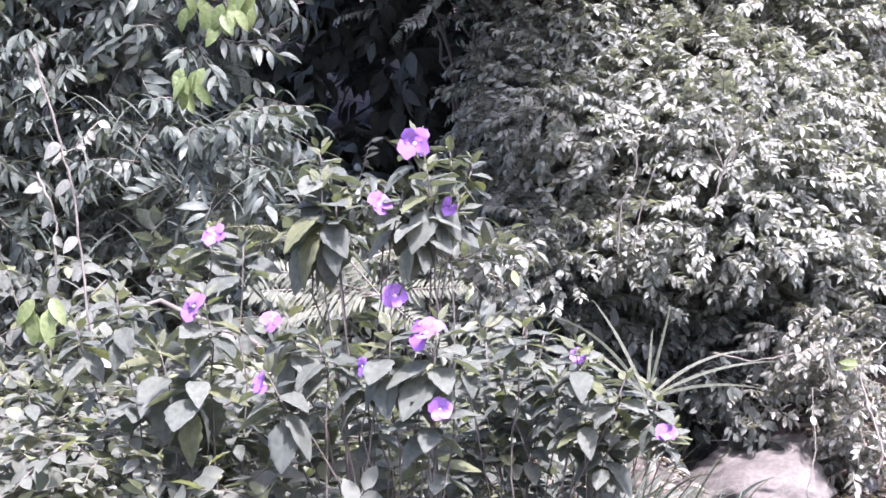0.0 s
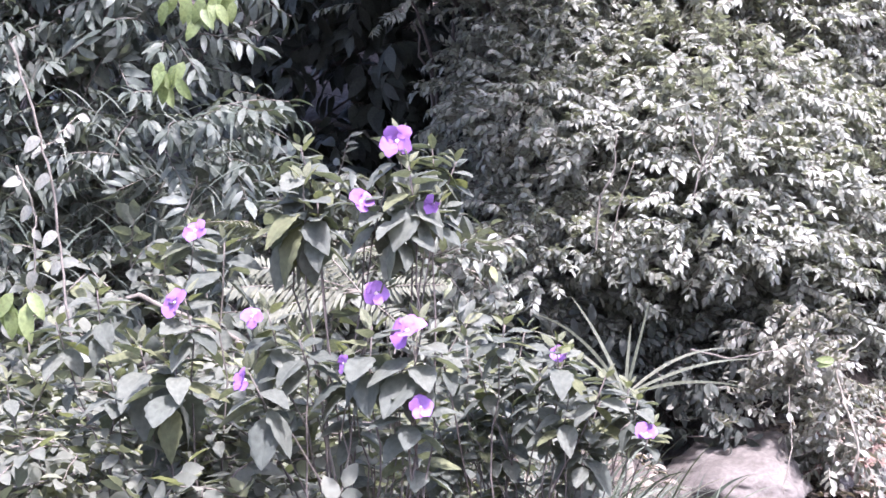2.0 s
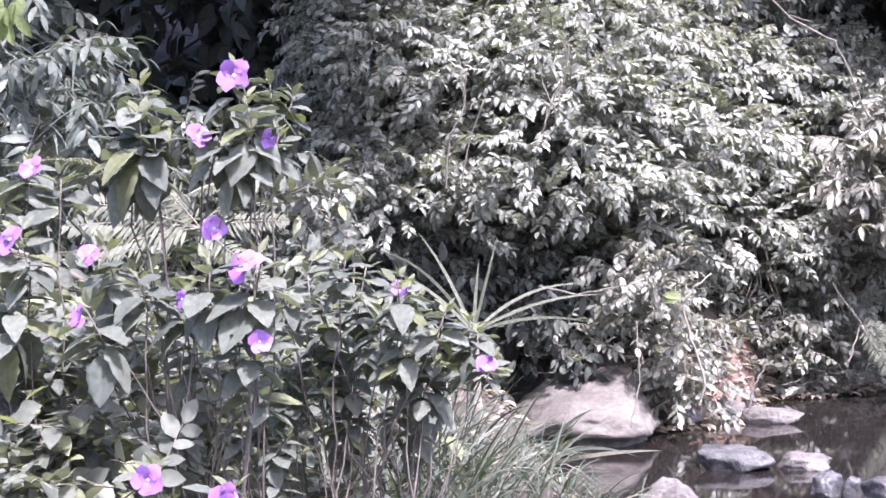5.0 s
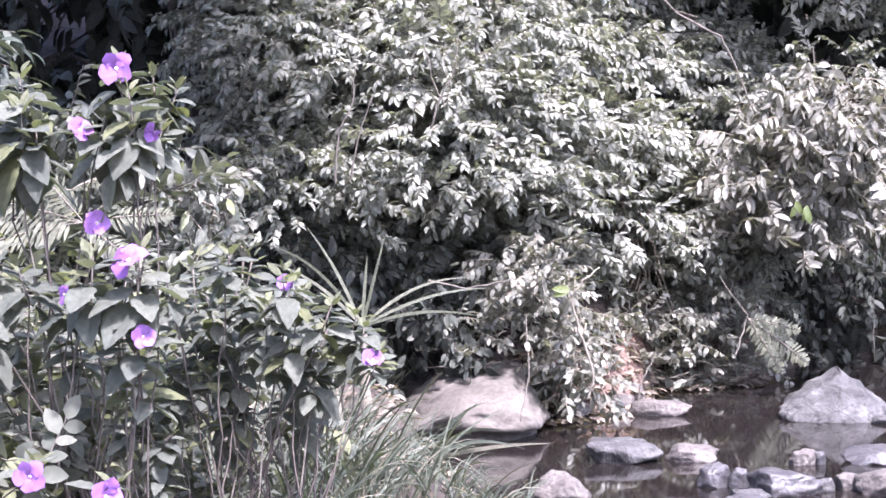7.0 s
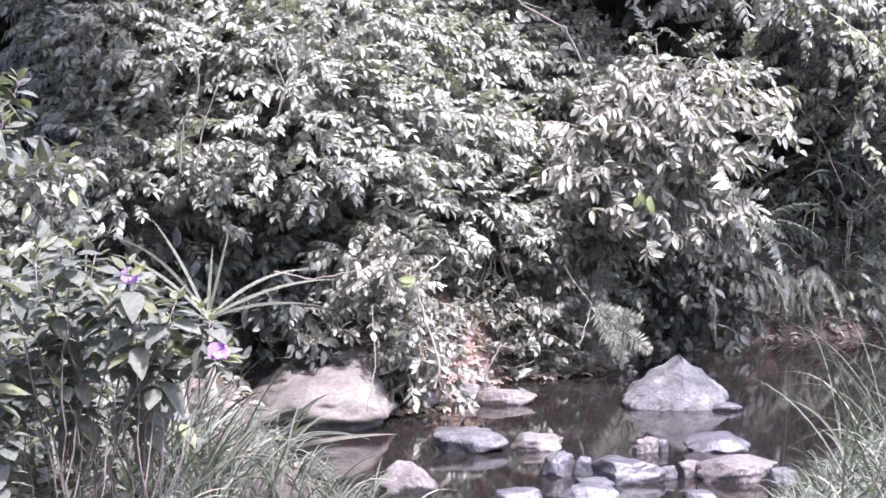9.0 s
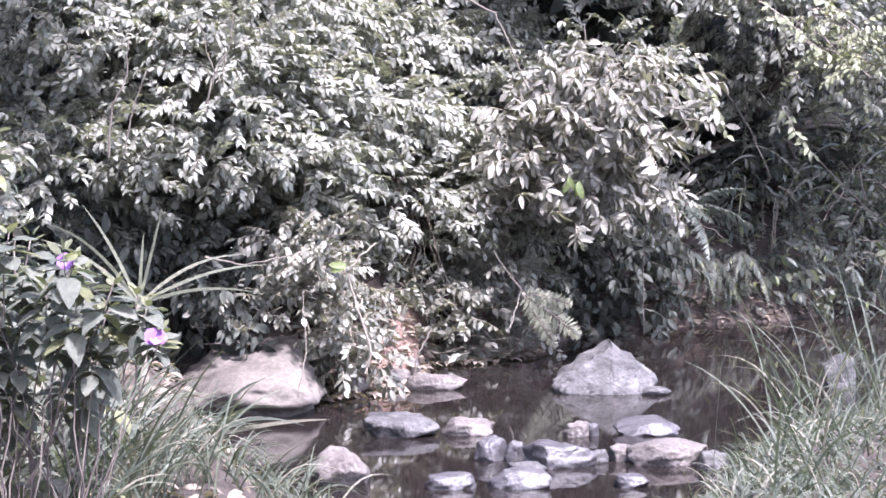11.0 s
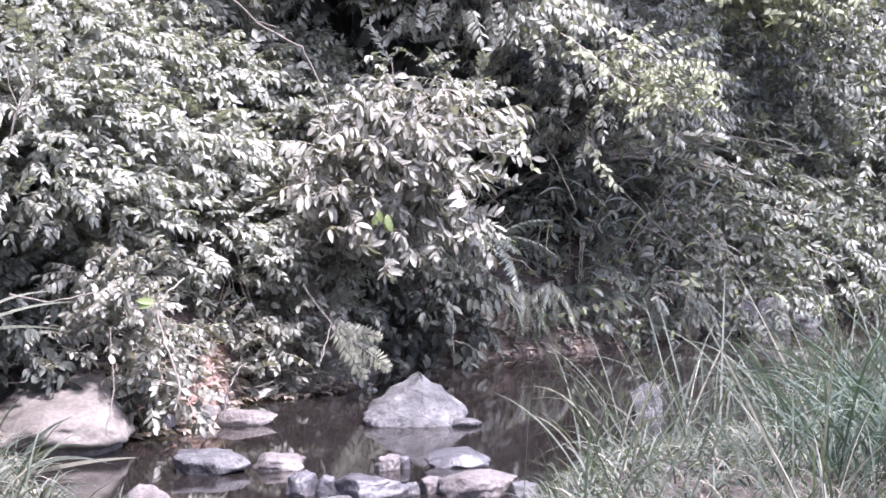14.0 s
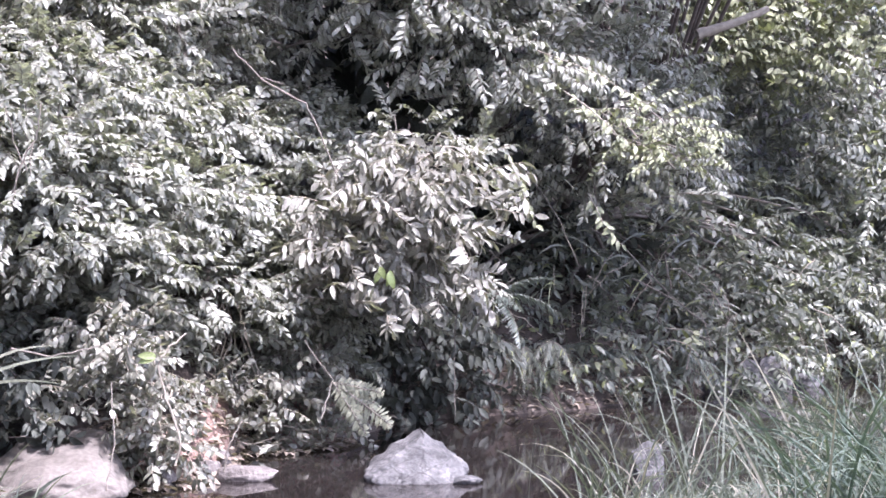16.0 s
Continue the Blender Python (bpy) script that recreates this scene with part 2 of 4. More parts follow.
class Species:
    """Leafy twigs of one kind: a few leaf shapes, a few twigs, and rows that say which leaf sits where."""
    def __init__(self, twigs, leaves, twig, length, width, droop, leaf_mat_, bark, spread=55, shape=0.45, rows=3, dips=(5, 72)):
        self.mats = [leaf_mat_, bark]
        self.leaf_soups, self.leaf_meshes = [], []
        for _ in range(6):
            q = Soup()
            leaf(q, Matrix.Identity(4), length, width * random.uniform(0.85, 1.15), random.uniform(0.05, 0.4), droop * random.uniform(0.4, 1.4), 0, rows, shape, 0.1)
            self.leaf_soups.append(q)
            self.leaf_meshes.append(q.mesh("leaf", self.mats))
        self.twigs, self.stems, self.sets = [], [], []
        for _ in range(twigs):
            stem, rest, rows_ = Soup(), Soup(), []
            tube(stem, [(twig * i / 4, 0.02 * twig * math.sin(i * 2.1), -0.18 * twig * (i / 4) ** 2) for i in range(5)], 0.0035, 0.0015, 1, 3)
            rest.soup(stem, Matrix.Identity(4))
            for i in range(leaves):
                f = 0.12 + 0.88 * i / max(leaves - 1, 1)
                a = radians(spread + random.uniform(-18, 18)) * (1 if i % 2 else -1)
                if i == leaves - 1:
                    a = radians(random.uniform(-10, 10))
                dip = radians(random.uniform(*dips))
                way = (math.cos(a) * math.cos(dip), math.sin(a) * math.cos(dip), -math.sin(dip))
                m = Matrix.Translation((twig * f, 0, -0.18 * twig * f * f)) @ basis(way, (random.uniform(-.35, .35), random.uniform(-.35, .35), 1)) @ Matrix.Scale(random.uniform(0.7, 1.15), 4)
                j = random.randrange(6)
                rows_.append((j, m))
                rest.soup(self.leaf_soups[j], m)
            self.twigs.append(rest); self.stems.append(stem.mesh("leafy_twig", self.mats)); self.sets.append(rows_)


def inside(poly, x, y):
    c = False
    for (x0, y0), (x1, y1) in zip(poly, poly[1:] + poly[:1]):
        if (y0 > y) != (y1 > y) and x < (x1 - x0) * (y - y0) / (y1 - y0) + x0:
            c = not c
    return c


def crown_points(poly, depth, size, gap, per_lobe, deep=0.35, tries=9000, up=0.35, floor=-0.75):
    """Places and ways for twigs over rounded lobes of foliage whose fronts fill an outline (bearing, drop).
    depth(u, v): metres ahead. Returns rows of (place, way, up-vector)."""
    us, vs = [p[0] for p in poly], [p[1] for p in poly]
    lobes = []
    for _ in range(tries):
        u, v = random.uniform(min(us), max(us)), random.uniform(min(vs), max(vs))
        if not inside(poly, u, v):
            continue
        d = depth(u, v)
        c = spot(u, v, d)
        if all((c - o).length > gap * random.uniform(0.8, 1.2) for o, _ in lobes):
            lobes.append((c + Vector((0, random.uniform(-.12, .3), 0)), size * random.uniform(0.7, 1.25)))
    rows = []
    for c, r in lobes:
        for _ in range(per_lobe):
            n = Vector(rng.normal(size=3)).normalized()
            if n.y > 0.45 or n.z < floor:
                continue
            k = r * (1 - deep * random.random() ** 2)
            p = c + Vector((n.x * 1.15, n.y * 0.9, n.z * 0.75)) * k
            way = Vector((n.x, n.y - 0.25, n.z * 0.5 - 0.1)) + Vector(rng.normal(size=3)) * 0.35
            rows.append((p, way.normalized(), Vector((n.x * 0.4, n.y * 0.4 - 0.15, up + n.z))))
    return rows, lobes


def shade_canopy(x0, x1, y0, y1, z0, z1, size, gap, per_lobe):
    """Twigs and lobes of an added shading crown that fills a flat slab of air, in metres."""
    lobes, rows = [], []
    for _ in range(6000):
        c = Vector((random.uniform(x0, x1), random.uniform(y0, y1), random.uniform(z0, z1)))
        if all((c - o).length > gap for o, _ in lobes):
            lobes.append((c, size * random.uniform(0.8, 1.2)))
    for c, r in lobes:
        for _ in range(per_lobe):
            n = Vector(rng.normal(size=3)).normalized()
            way = Vector((n.x, n.y, n.z * 0.4 - 0.1)) + Vector(rng.normal(size=3)) * 0.3
            rows.append((c + Vector((n.x, n.y, n.z * 0.6)) * r * random.uniform(0.5, 1), way.normalized(), Vector((n.x * 0.3, n.y * 0.3, 1))))
    return rows, lobes


def bush(name, label, category, group, species, rows, lobes, root, bark, singles=25, thick=1.0):
    """A bush or tree: limbs from the root to its lobes, single leafy twigs, and the rest of the foliage in one mesh."""
    ob = thing(name, root, label, category, group)
    inv = Matrix.Translation(-Vector(root))
    wood = Soup()
    trunk = Soup()
    hub = Vector(root) + Vector((0, 0.1, 0.55))
    tube(trunk, bend(root - Vector((0, 0, 0.1)), hub, 0.02, 5, 0.02), 0.06 * thick, 0.04 * thick, 0, 7)
    part("trunk", trunk.mesh("trunk", [bark]), ob, m=inv)
    for c, r in lobes[:22]:
        limb = Soup()
        tube(limb, bend(hub, c + Vector((0, 0.1, 0)), -0.12 * (c - hub).length, 8, 0.035), 0.022 * min(1, thick * 3), 0.005, 0, 5)
        part("branch", limb.mesh("branch", [bark]), ob, m=inv)
    order = sorted(range(len(rows)), key=lambda i: rows[i][0].y)
    pick = set(order[:max(singles * 6, 1):6][:singles])
    rest = Soup()
    for i, (p, way, up) in enumerate(rows):
        m = Matrix.Translation(p) @ basis(way, up, random.uniform(-0.4, 0.4)) @ Matrix.Scale(random.uniform(0.75, 1.2), 4)
        j = random.randrange(len(species.twigs))
        if i in pick:
            stem = part("leafy_twig", species.stems[j], ob, m=inv @ m)
            for k, lm in species.sets[j]:
                part("leaf", species.leaf_meshes[k], stem, m=lm)
        else:
            rest.soup(species.twigs[j], m)
    if rest.v:
        part("foliage", rest.mesh("foliage", species.mats), ob, m=inv, kind="stuff")
    return ob


# ---- ground and water ----
def near_shore(u):
    return float(np.interp(u, [-400, -200, -150, -60, 100, 650, 780, 900, 1000, 1250, 1600], [11.5, 11.3, 9.8, 8.3, 7.7, 7.5, 7.7, 8.9, 9.4, 9.8, 10.5]))


def far_shore(u):
    return float(np.interp(u, [-400, -200, -100, 0, 180, 235, 275, 430, 500, 560, 900, 1200, 1600], [11.5, 11.3, 11.0, 10.9, 11.2, 11.6, 12.4, 12.7, 13.3, 13.9, 14.5, 16.0, 18.0]))


def ground_height(x, y):
    u = x / max(y, 4.0) * K
    lo, hi = near_shore(u), far_shore(u)
    bump = 0.06 * noise.noise(Vector((x * 1.3, y * 1.3, 3))) + 0.02 * noise.noise(Vector((x * 6, y * 6, 1)))
    if lo < y < hi:
        e = min(y - lo, hi - y)
        return -min(0.35, 0.5 * e) + bump * min(1, e * 2)
    if y <= lo:
        e = lo - y
        return min(0.42, 0.03 + 0.16 * e) + bump * min(1, 0.4 * e)
    e = y - hi
    z = 0.55 * (1 - math.exp(-e * 2.2)) + max(0, e - 0.5) * 0.55
    return min(z, 9 + 0.02 * e) + bump * (1 + min(e, 3))


def sheet(name, xs, ys, height, mat):
    nx, ny = len(xs), len(ys)
    vs = np.array([(x, y, height(x, y)) for y in ys for x in xs])
    fs = [(j * nx + i, j * nx + i + 1, (j + 1) * nx + i + 1, (j + 1) * nx + i) for j in range(ny - 1) for i in range(nx - 1)]
    s = Soup(); s.faces(vs, fs)
    return new(name, s.mesh(name, [mat]))


XS = np.concatenate([np.linspace(-3000, -12, 14), np.linspace(-9, 10, 150), np.linspace(13, 3000, 14)])
YS = np.concatenate([np.linspace(-3000, -6, 12), np.linspace(-4, 22, 200), np.linspace(24, 3000, 16)])
tagged(sheet("ground", XS, YS, ground_height, M_EARTH), "brown earth stream bank rising to a wooded slope", "ground", kind="structure")
water_x, water_y = np.linspace(-1.2, 14, 40), np.linspace(7.2, 19, 40)
tagged(sheet("water", water_x, water_y, lambda x, y: 0.0, M_WATER), "still dark brown stream water with reflections", "water", kind="structure")


# ---- stones ----
def rock(u0, u1, v_top, v_base, mat, label, seed=0, depth=0.8, d=None, name="rock", group="stones in the stream", rough=0.1, base=0.0, cuts=(), facets=12, shave=(0.56, 0.86), undercut=0.0):
    """A stone whose foot stands at drop v_base: a rough ball shaved by planes (normal, distance) into worn facets."""
    if d is None:
        d = (EYE - base) * K / v_base
    w, h = (u1 - u0) * d / K, (v_base - v_top) * d / K
    r = random.Random(seed)
    planes = [(Vector(n).normalized(), k) for n, k in cuts]
    for _ in range(facets):
        n = Vector((r.gauss(0, 1), r.gauss(0, 1) - 0.3, r.gauss(0, 0.8) + 0.25)).normalized()
        planes.append((n, r.uniform(*shave)))
    tall = 1.3 if label.startswith("pointed") else 1.0
    bm = bmesh.new()
    bmesh.ops.create_icosphere(bm, subdivisions=5 if w > 0.45 else 4, radius=1)
    off = Vector((seed * 7.1, seed * 3.3, seed * 1.7))
    for q in bm.verts:
        p = q.co.copy()
        p *= 0.9 / max(abs(p.x), abs(p.y), abs(p.z)) ** 0.3
        p *= 1 + noise.noise(p * 1.3 + off) * rough * 1.4
        p.z *= tall
        for n, k in planes:
            k += 0.03 * noise.noise(p * 2.5 + off)
            e = p.dot(n) - k
            if e > 0:
                p -= n * e * 0.94
        crack = max(0.0, 0.06 - abs(noise.noise(p * 1.9 + off * 2))) * rough * 6
        p *= 1 - crack + noise.noise(p * 3.3 + off) * rough * 0.45 + noise.noise(p * 8 + off) * rough * 0.24 + noise.noise(p * 19 + off) * rough * 0.1 + noise.noise(p * 38) * rough * 0.04
        q.co = p
    xs = [q.co.x for q in bm.verts if q.co.z > -0.3]; zs = [q.co.z for q in bm.verts]
    sx = w / (max(xs) - min(xs)); mx = (max(xs) + min(xs)) / 2
    sink, top = 0.35, max(zs)
    for q in bm.verts:
        p = q.co
        z = (p.z + sink) / (top + sink) * h if p.z > -sink else (p.z + sink) * h * 0.9
        k = 1.0
        if undercut and z < undercut * h:
            k = 1 - 0.22 * min(1.0, (undercut * h - z) / (0.35 * undercut * h))
        q.co = Vector(((p.x - mx) * sx * k, p.y * w * depth * 0.5 * k, z))
    for f in bm.faces:
        f.smooth = True
    me = bpy.data.meshes.new(name)
    bm.to_mesh(me); bm.free()
    me.materials.append(mat)
    ob = new(name, me)
    ob.location = ((u0 + u1) / 2 * d / K, d + w * depth * 0.35, base)
    return tagged(ob, label, "rock", group)


rock(-215, 92, 434, 560, M_SLAB, "broad flat-topped brown boulder at the water's edge", seed=1, depth=1.2, rough=0.15, name="boulder", group="", facets=6, undercut=0.16,
     cuts=[((-0.35, -0.3, 1), 0.42), ((0.12, -0.45, 1), 0.46), ((0.95, -0.25, 0.5), 0.62), ((-0.75, -0.3, 0.75), 0.5), ((0.1, -1, 0.35), 0.6), ((0.6, -0.6, 0.7), 0.6)])
rock(491, 690, 431, 521, M_ROCK, "pointed grey rock standing in the stream", seed=12, depth=0.8, rough=0.2, facets=7, shave=(0.8, 0.97),
     cuts=[((-0.72, -0.12, 0.69), 0.5), ((0.78, -0.1, 0.62), 0.68), ((-0.22, -0.8, 0.55), 0.42), ((0.5, -0.7, 0.5), 0.5), ((-0.1, -0.3, 1), 1.0)])
STONES = [
    (650, 706, 509, 523, M_ROCK, "thin wedge of grey rock beside the pointed rock"),
    (148, 288, 556, 596, M_ROCK, "low rounded grey stone in the water"),
    (288, 388, 563, 592, M_BOULDER, "low flat pale stone in the water"),
    (346, 408, 596, 640, M_WETROCK, "dark wet angular stone in the water"),
    (402, 440, 604, 640, M_WETROCK, "small dark wet stone beside a larger one"),
    (438, 576, 609, 655, M_WETROCK, "long dark wet stone in the water"),
    (508, 556, 570, 598, M_BOULDER, "small pale wedge-shaped stone in the water"),
    (550, 574, 573, 597, M_WETROCK, "small dark wet stone in the water"),
    (604, 726, 568, 597, M_WETROCK, "flat dark wet stone in the water"),
    (556, 592, 622, 646, M_ROCK, "small grey stone between larger ones"),
    (591, 644, 613, 643, M_BOULDER, "small pale angular stone"),
    (634, 784, 612, 655, M_BOULDER, "long flat pale stone"),
    (52, 162, 616, 682, M_BOULDER, "rounded pale stone beside the grass"),
    (404, 482, 646, 668, M_ROCK, "flat pale grey stone in shallow water"),
    (373, 488, 656, 690, M_WETROCK, "flat dark wet stone in shallow water"),
    (258, 352, 662, 690, M_WETROCK, "low dark wet stone in shallow water"),
    (604, 670, 668, 692, M_WETROCK, "dark wet stone in shallow water"),
    (756, 815, 628, 662, M_ROCK, "grey stone beside the grass")]
for k, (u0, u1, top, foot_, mat, label) in enumerate(STONES):
    rock(u0, u1, top, foot_, mat, label, seed=30 + k, depth=0.75, rough=0.2, cuts=[((0.1 * (k % 3 - 1), -0.25, 1), 0.62)], facets=9)
SHORE = "stones on the shore"
rock(185, 252, 446, 482, M_BOULDER, "pale shore stone under the bushes", seed=17, d=11.6, group=SHORE)
rock(172, 232, 468, 500, M_BOULDER, "brown shore stone under the bushes", seed=18, d=11.3, group=SHORE)
rock(222, 335, 484, 512, M_BOULDER, "long pale shore stone at the waterline", seed=19, d=11.1, group=SHORE, depth=0.5, cuts=[((0.35, -0.2, 1), 0.55)])
rock(90, 160, 474, 512, M_BOULDER, "brown shore stone at the waterline", seed=20, d=11.0, group=SHORE)
rock(988, 1048, 440, 510, M_ROCK, "pale upright stone among the grass", seed=21, d=11.0, depth=0.8, group="stones in the grass", base=-0.02)
rock(1160, 1268, 626, 652, M_ROCK, "flat pale slab among the grass", seed=22, d=8.9, group="stones in the grass", base=0.06)
BANK = "stones on the far bank"
rock(1170, 1240, 300, 362, M_ROCK, "pale angular stone on the far bank", seed=23, d=15.6, group=BANK)
rock(1215, 1300, 300, 360, M_ROCK, "pale broken stone on the far bank", seed=24, d=15.8, group=BANK)
rock(1110, 1180, 325, 362, M_WETROCK, "dark stone on the far bank", seed=25, d=15.5, group=BANK)
rock(1285, 1360, 335, 362, M_ROCK, "low grey stone on the far bank", seed=26, d=15.9, group=BANK)

# ---- foliage species ----
SP_HEDGE = Species(9, 19, 0.24, 0.057, 0.0255, 0.4, M_LEAF, M_BARK, dips=(-12, 50))
SP_LIT = Species(9, 11, 0.24, 0.092, 0.033, 0.25, M_LEAF_LIT, M_PALESTEM)
SP_PALE = Species(7, 10, 0.16, 0.055, 0.025, 0.25, M_LEAF_PALE, M_PALESTEM)
SP_LEFT = Species(8, 13, 0.28, 0.09, 0.029, 0.35, M_LEAF_LEFT, M_BARK, dips=(0, 65))
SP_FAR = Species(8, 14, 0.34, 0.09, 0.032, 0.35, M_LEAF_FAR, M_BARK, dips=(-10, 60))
# two species whose dark leaf colour paints shade
SP_LOW_SHADE = Species(6, 12, 0.3, 0.09, 0.034, 0.35, M_LEAF_SHADE, M_DARKSTEM)
SP_SHADE = Species(4, 12, 0.5, 0.2, 0.09, 0.3, M_LEAF_SHADE, M_DARKSTEM)
SP_VINE = Species(8, 18, 0.34, 0.068, 0.028, 0.4, M_LEAF, M_BARK, dips=(0, 55))
SP_YELLOW = Species(6, 10, 0.26, 0.09, 0.04, 0.3, M_YELLOW, M_BARK)
SP_SHOOT = Species(6, 14, 0.3, 0.05, 0.024, 0.3, M_YELLOW, M_BARK, dips=(10, 60))
SP_UNDER = Species(7, 8, 0.18, 0.075, 0.04, 0.3, M_UNDER, M_BARK, dips=(-20, 45))
SP_WEED = Species(7, 8, 0.15, 0.06, 0.034, 0.3, M_WEED, M_BARK, dips=(-25, 30))
SP_HIGH = Species(4, 14, 0.7, 0.26, 0.12, 0.3, M_LEAF_FAR, M_BARK)

# ---- the overhanging bushes across the stream ----
def hedge_depth(u, v):
    d = float(np.interp(u, [-800, -500, -50, 60, 200, 320, 720], [11.6, 11.0, 11.0, 11.5, 12.5, 13.0, 13.0]))
    d += float(np.interp(v, [-900, -300, 0, 250, 450], [2.9, 0.9, 0.1, 0.0, 0.35]))
    if u < 40:
        d += 0.5 * min(1.0, max(0.0, (v - 90) / 120)) * min(1.0, (40 - u) / 120)
    return d + 0.3 * noise.noise(Vector((u * 0.006, v * 0.009, 5))) + 0.85 * noise.noise(Vector((u * 0.0032 - v * 0.002, v * 0.0105 - u * 0.002, 11)))


BUSH = ["tangled bush of small glossy grey-green leaves over the bank", "dense overhanging bush of glossy leaves above the boulder",
        "drooping bush of glossy leaves reaching over the stream"]


POLY_A = [(-490, -900), (-370, -900), (-370, 250), (-400, 250), (-410, 120), (-420, 60), (-420, -60), (-450, -200)]
POLY_B = [(-370, -900), (-20, -900), (-20, 370), (-150, 350), (-370, 290)]
POLY_C = [(-20, -900), (130, -700), (210, -330), (295, -190), (375, -105), (460, -20), (535, 40), (525, 150), (450, 230), (420, 275), (330, 330), (220, 345), (120, 345), (-20, 360)]
for poly, label, root in ((POLY_A, BUSH[0], spot(-520, 400, 11.6)), (POLY_B, BUSH[1], spot(-200, 380, 11.5)), (POLY_C, BUSH[2], spot(200, 380, 12.6))):
    rows, lobes = crown_points(poly, hedge_depth, 0.36, 0.44, 130, 0.3, floor=-0.3)
    rows += crown_points(poly, lambda u, v: hedge_depth(u, v) + 0.6, 0.42, 0.42, 44)[0]
    root.z = ground_height(root.x, root.y)
    bush("bush", label, "bush", "bushes over the stream", SP_HEDGE, rows, lobes, root, M_BARK, 13)

# the bright sunlit branch at the end of the bushes
POLY_LIT = [(440, 40), (480, -60), (560, -100), (640, -60), (680, -20), (695, 15), (660, 60), (640, 130), (610, 180), (560, 190), (500, 215), (450, 150)]
rows, lobes = crown_points(POLY_LIT, lambda u, v: 12.1 + 0.5 * noise.noise(Vector((u * .012, v * .012, 1))), 0.15, 0.2, 15)
extra = crown_points(POLY_LIT, lambda u, v: 12.7, 0.24, 0.3, 36)[0]
root = spot(420, 380, 13.2); root.z = ground_height(root.x, root.y)
bush("bush", "sunlit bush with long pale leaves over the water", "bush", "bushes over the stream", SP_LIT, rows, lobes, root, M_BARK, 22, 0.4)
root = spot(500, 370, 13.6); root.z = ground_height(root.x, root.y)
bush("bush", "bush of small glossy leaves behind the pale sunlit leaves", "bush", "bushes over the stream", SP_HEDGE, extra, lobes, root, M_BARK, 8, 0.4)

# ---- broad-leaved tree beside the dark hollow ----
def left_depth(u, v):
    return 7.6 + 0.5 * noise.noise(Vector((u * 0.006, v * 0.006, 2))) + (0.4 if v > 100 else 0)


POLY_LEFT = [(-1650, -800), (-1110, -800), (-1090, -380), (-1030, -250), (-1020, -140), (-1120, -40), (-1110, 120), (-1150, 200), (-1650, 220)]
rows, lobes = crown_points(POLY_LEFT, left_depth, 0.27, 0.33, 44)
rows += crown_points(POLY_LEFT, lambda u, v: left_depth(u, v) + 0.7, 0.32, 0.36, 34)[0]
root = spot(-1250, 500, 8.4); root.z = ground_height(root.x, root.y)
bush("tree", "broad-leaved tree with grey-green leaves beside a dark hollow", "tree", "", SP_LEFT, rows, lobes, root, M_BARK, 20)

# shaded leaves behind the ferns; under the bushes, shade is painted as dark leaves
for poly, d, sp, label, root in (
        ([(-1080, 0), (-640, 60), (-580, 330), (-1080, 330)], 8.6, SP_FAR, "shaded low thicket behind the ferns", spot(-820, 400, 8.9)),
        ([(-520, 260), (-170, 290), (-170, 420), (-520, 460)], 10.8, SP_LOW_SHADE, "low bush with shade painted into its leaves on the bank", spot(-340, 400, 11.1))):
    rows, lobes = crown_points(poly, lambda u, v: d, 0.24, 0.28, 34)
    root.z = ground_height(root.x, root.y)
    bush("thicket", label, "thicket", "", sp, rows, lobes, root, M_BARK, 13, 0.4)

# ---- undergrowth behind the flowers ----
POLY_U = [(-1500, 170), (-1150, 190), (-1000, 260), (-700, 330), (-560, 380), (-460, 460), (-430, 640), (-1500, 700)]
rows, lobes = crown_points(POLY_U, lambda u, v: 6.1 + 0.4 * noise.noise(Vector((u * .01, v * .01, 8))) - (v - 300) * 0.001, 0.2, 0.26, 30)
root = spot(-900, 700, 6.3); root.z = ground_height(root.x, root.y)
bush("undergrowth", "low tangle of pale green broad leaves on the bank", "undergrowth", "", SP_UNDER, rows, lobes, root, M_BARK, 20)
POLY_V = [(-1500, 360), (-1000, 340), (-640, 420), (-560, 520), (-560, 690), (-1500, 700)]
rows, lobes = crown_points(POLY_V, lambda u, v: 5.5 - (v - 400) * 0.0012, 0.13, 0.17, 24)
root = spot(-1000, 800, 5.6); root.z = ground_height(root.x, root.y)
rows += crown_points([(-1480, 430), (-1000, 440), (-860, 520), (-840, 690), (-1480, 690)], lambda u, v: 4.6 - (v - 450) * 0.0012, 0.1, 0.16, 15)[0]
bush("undergrowth", "low leafy weeds between the stems of the shrubs", "undergrowth", "", SP_WEED, rows, lobes, root, M_BARK, 16, 0.2)

# ---- wooded slope on the far bank ----
def far_depth(u, v):
    return float(np.interp(u, [300, 700, 1100, 1700], [14.6, 15.2, 17.0, 18.5])) + float(np.interp(v, [-900, -300, 100, 350], [-0.5, -0.05, 0.0, 0.1])) + max(0.0, -v) * 0.0016 * min(1.0, max(0.0, (u - 850) / 250)) + 0.3 * noise.noise(Vector((u * 0.006, v * 0.006, 9))) + 0.9 * noise.noise(Vector((u * 0.004 - v * 0.002, v * 0.009 - u * 0.002, 31)))


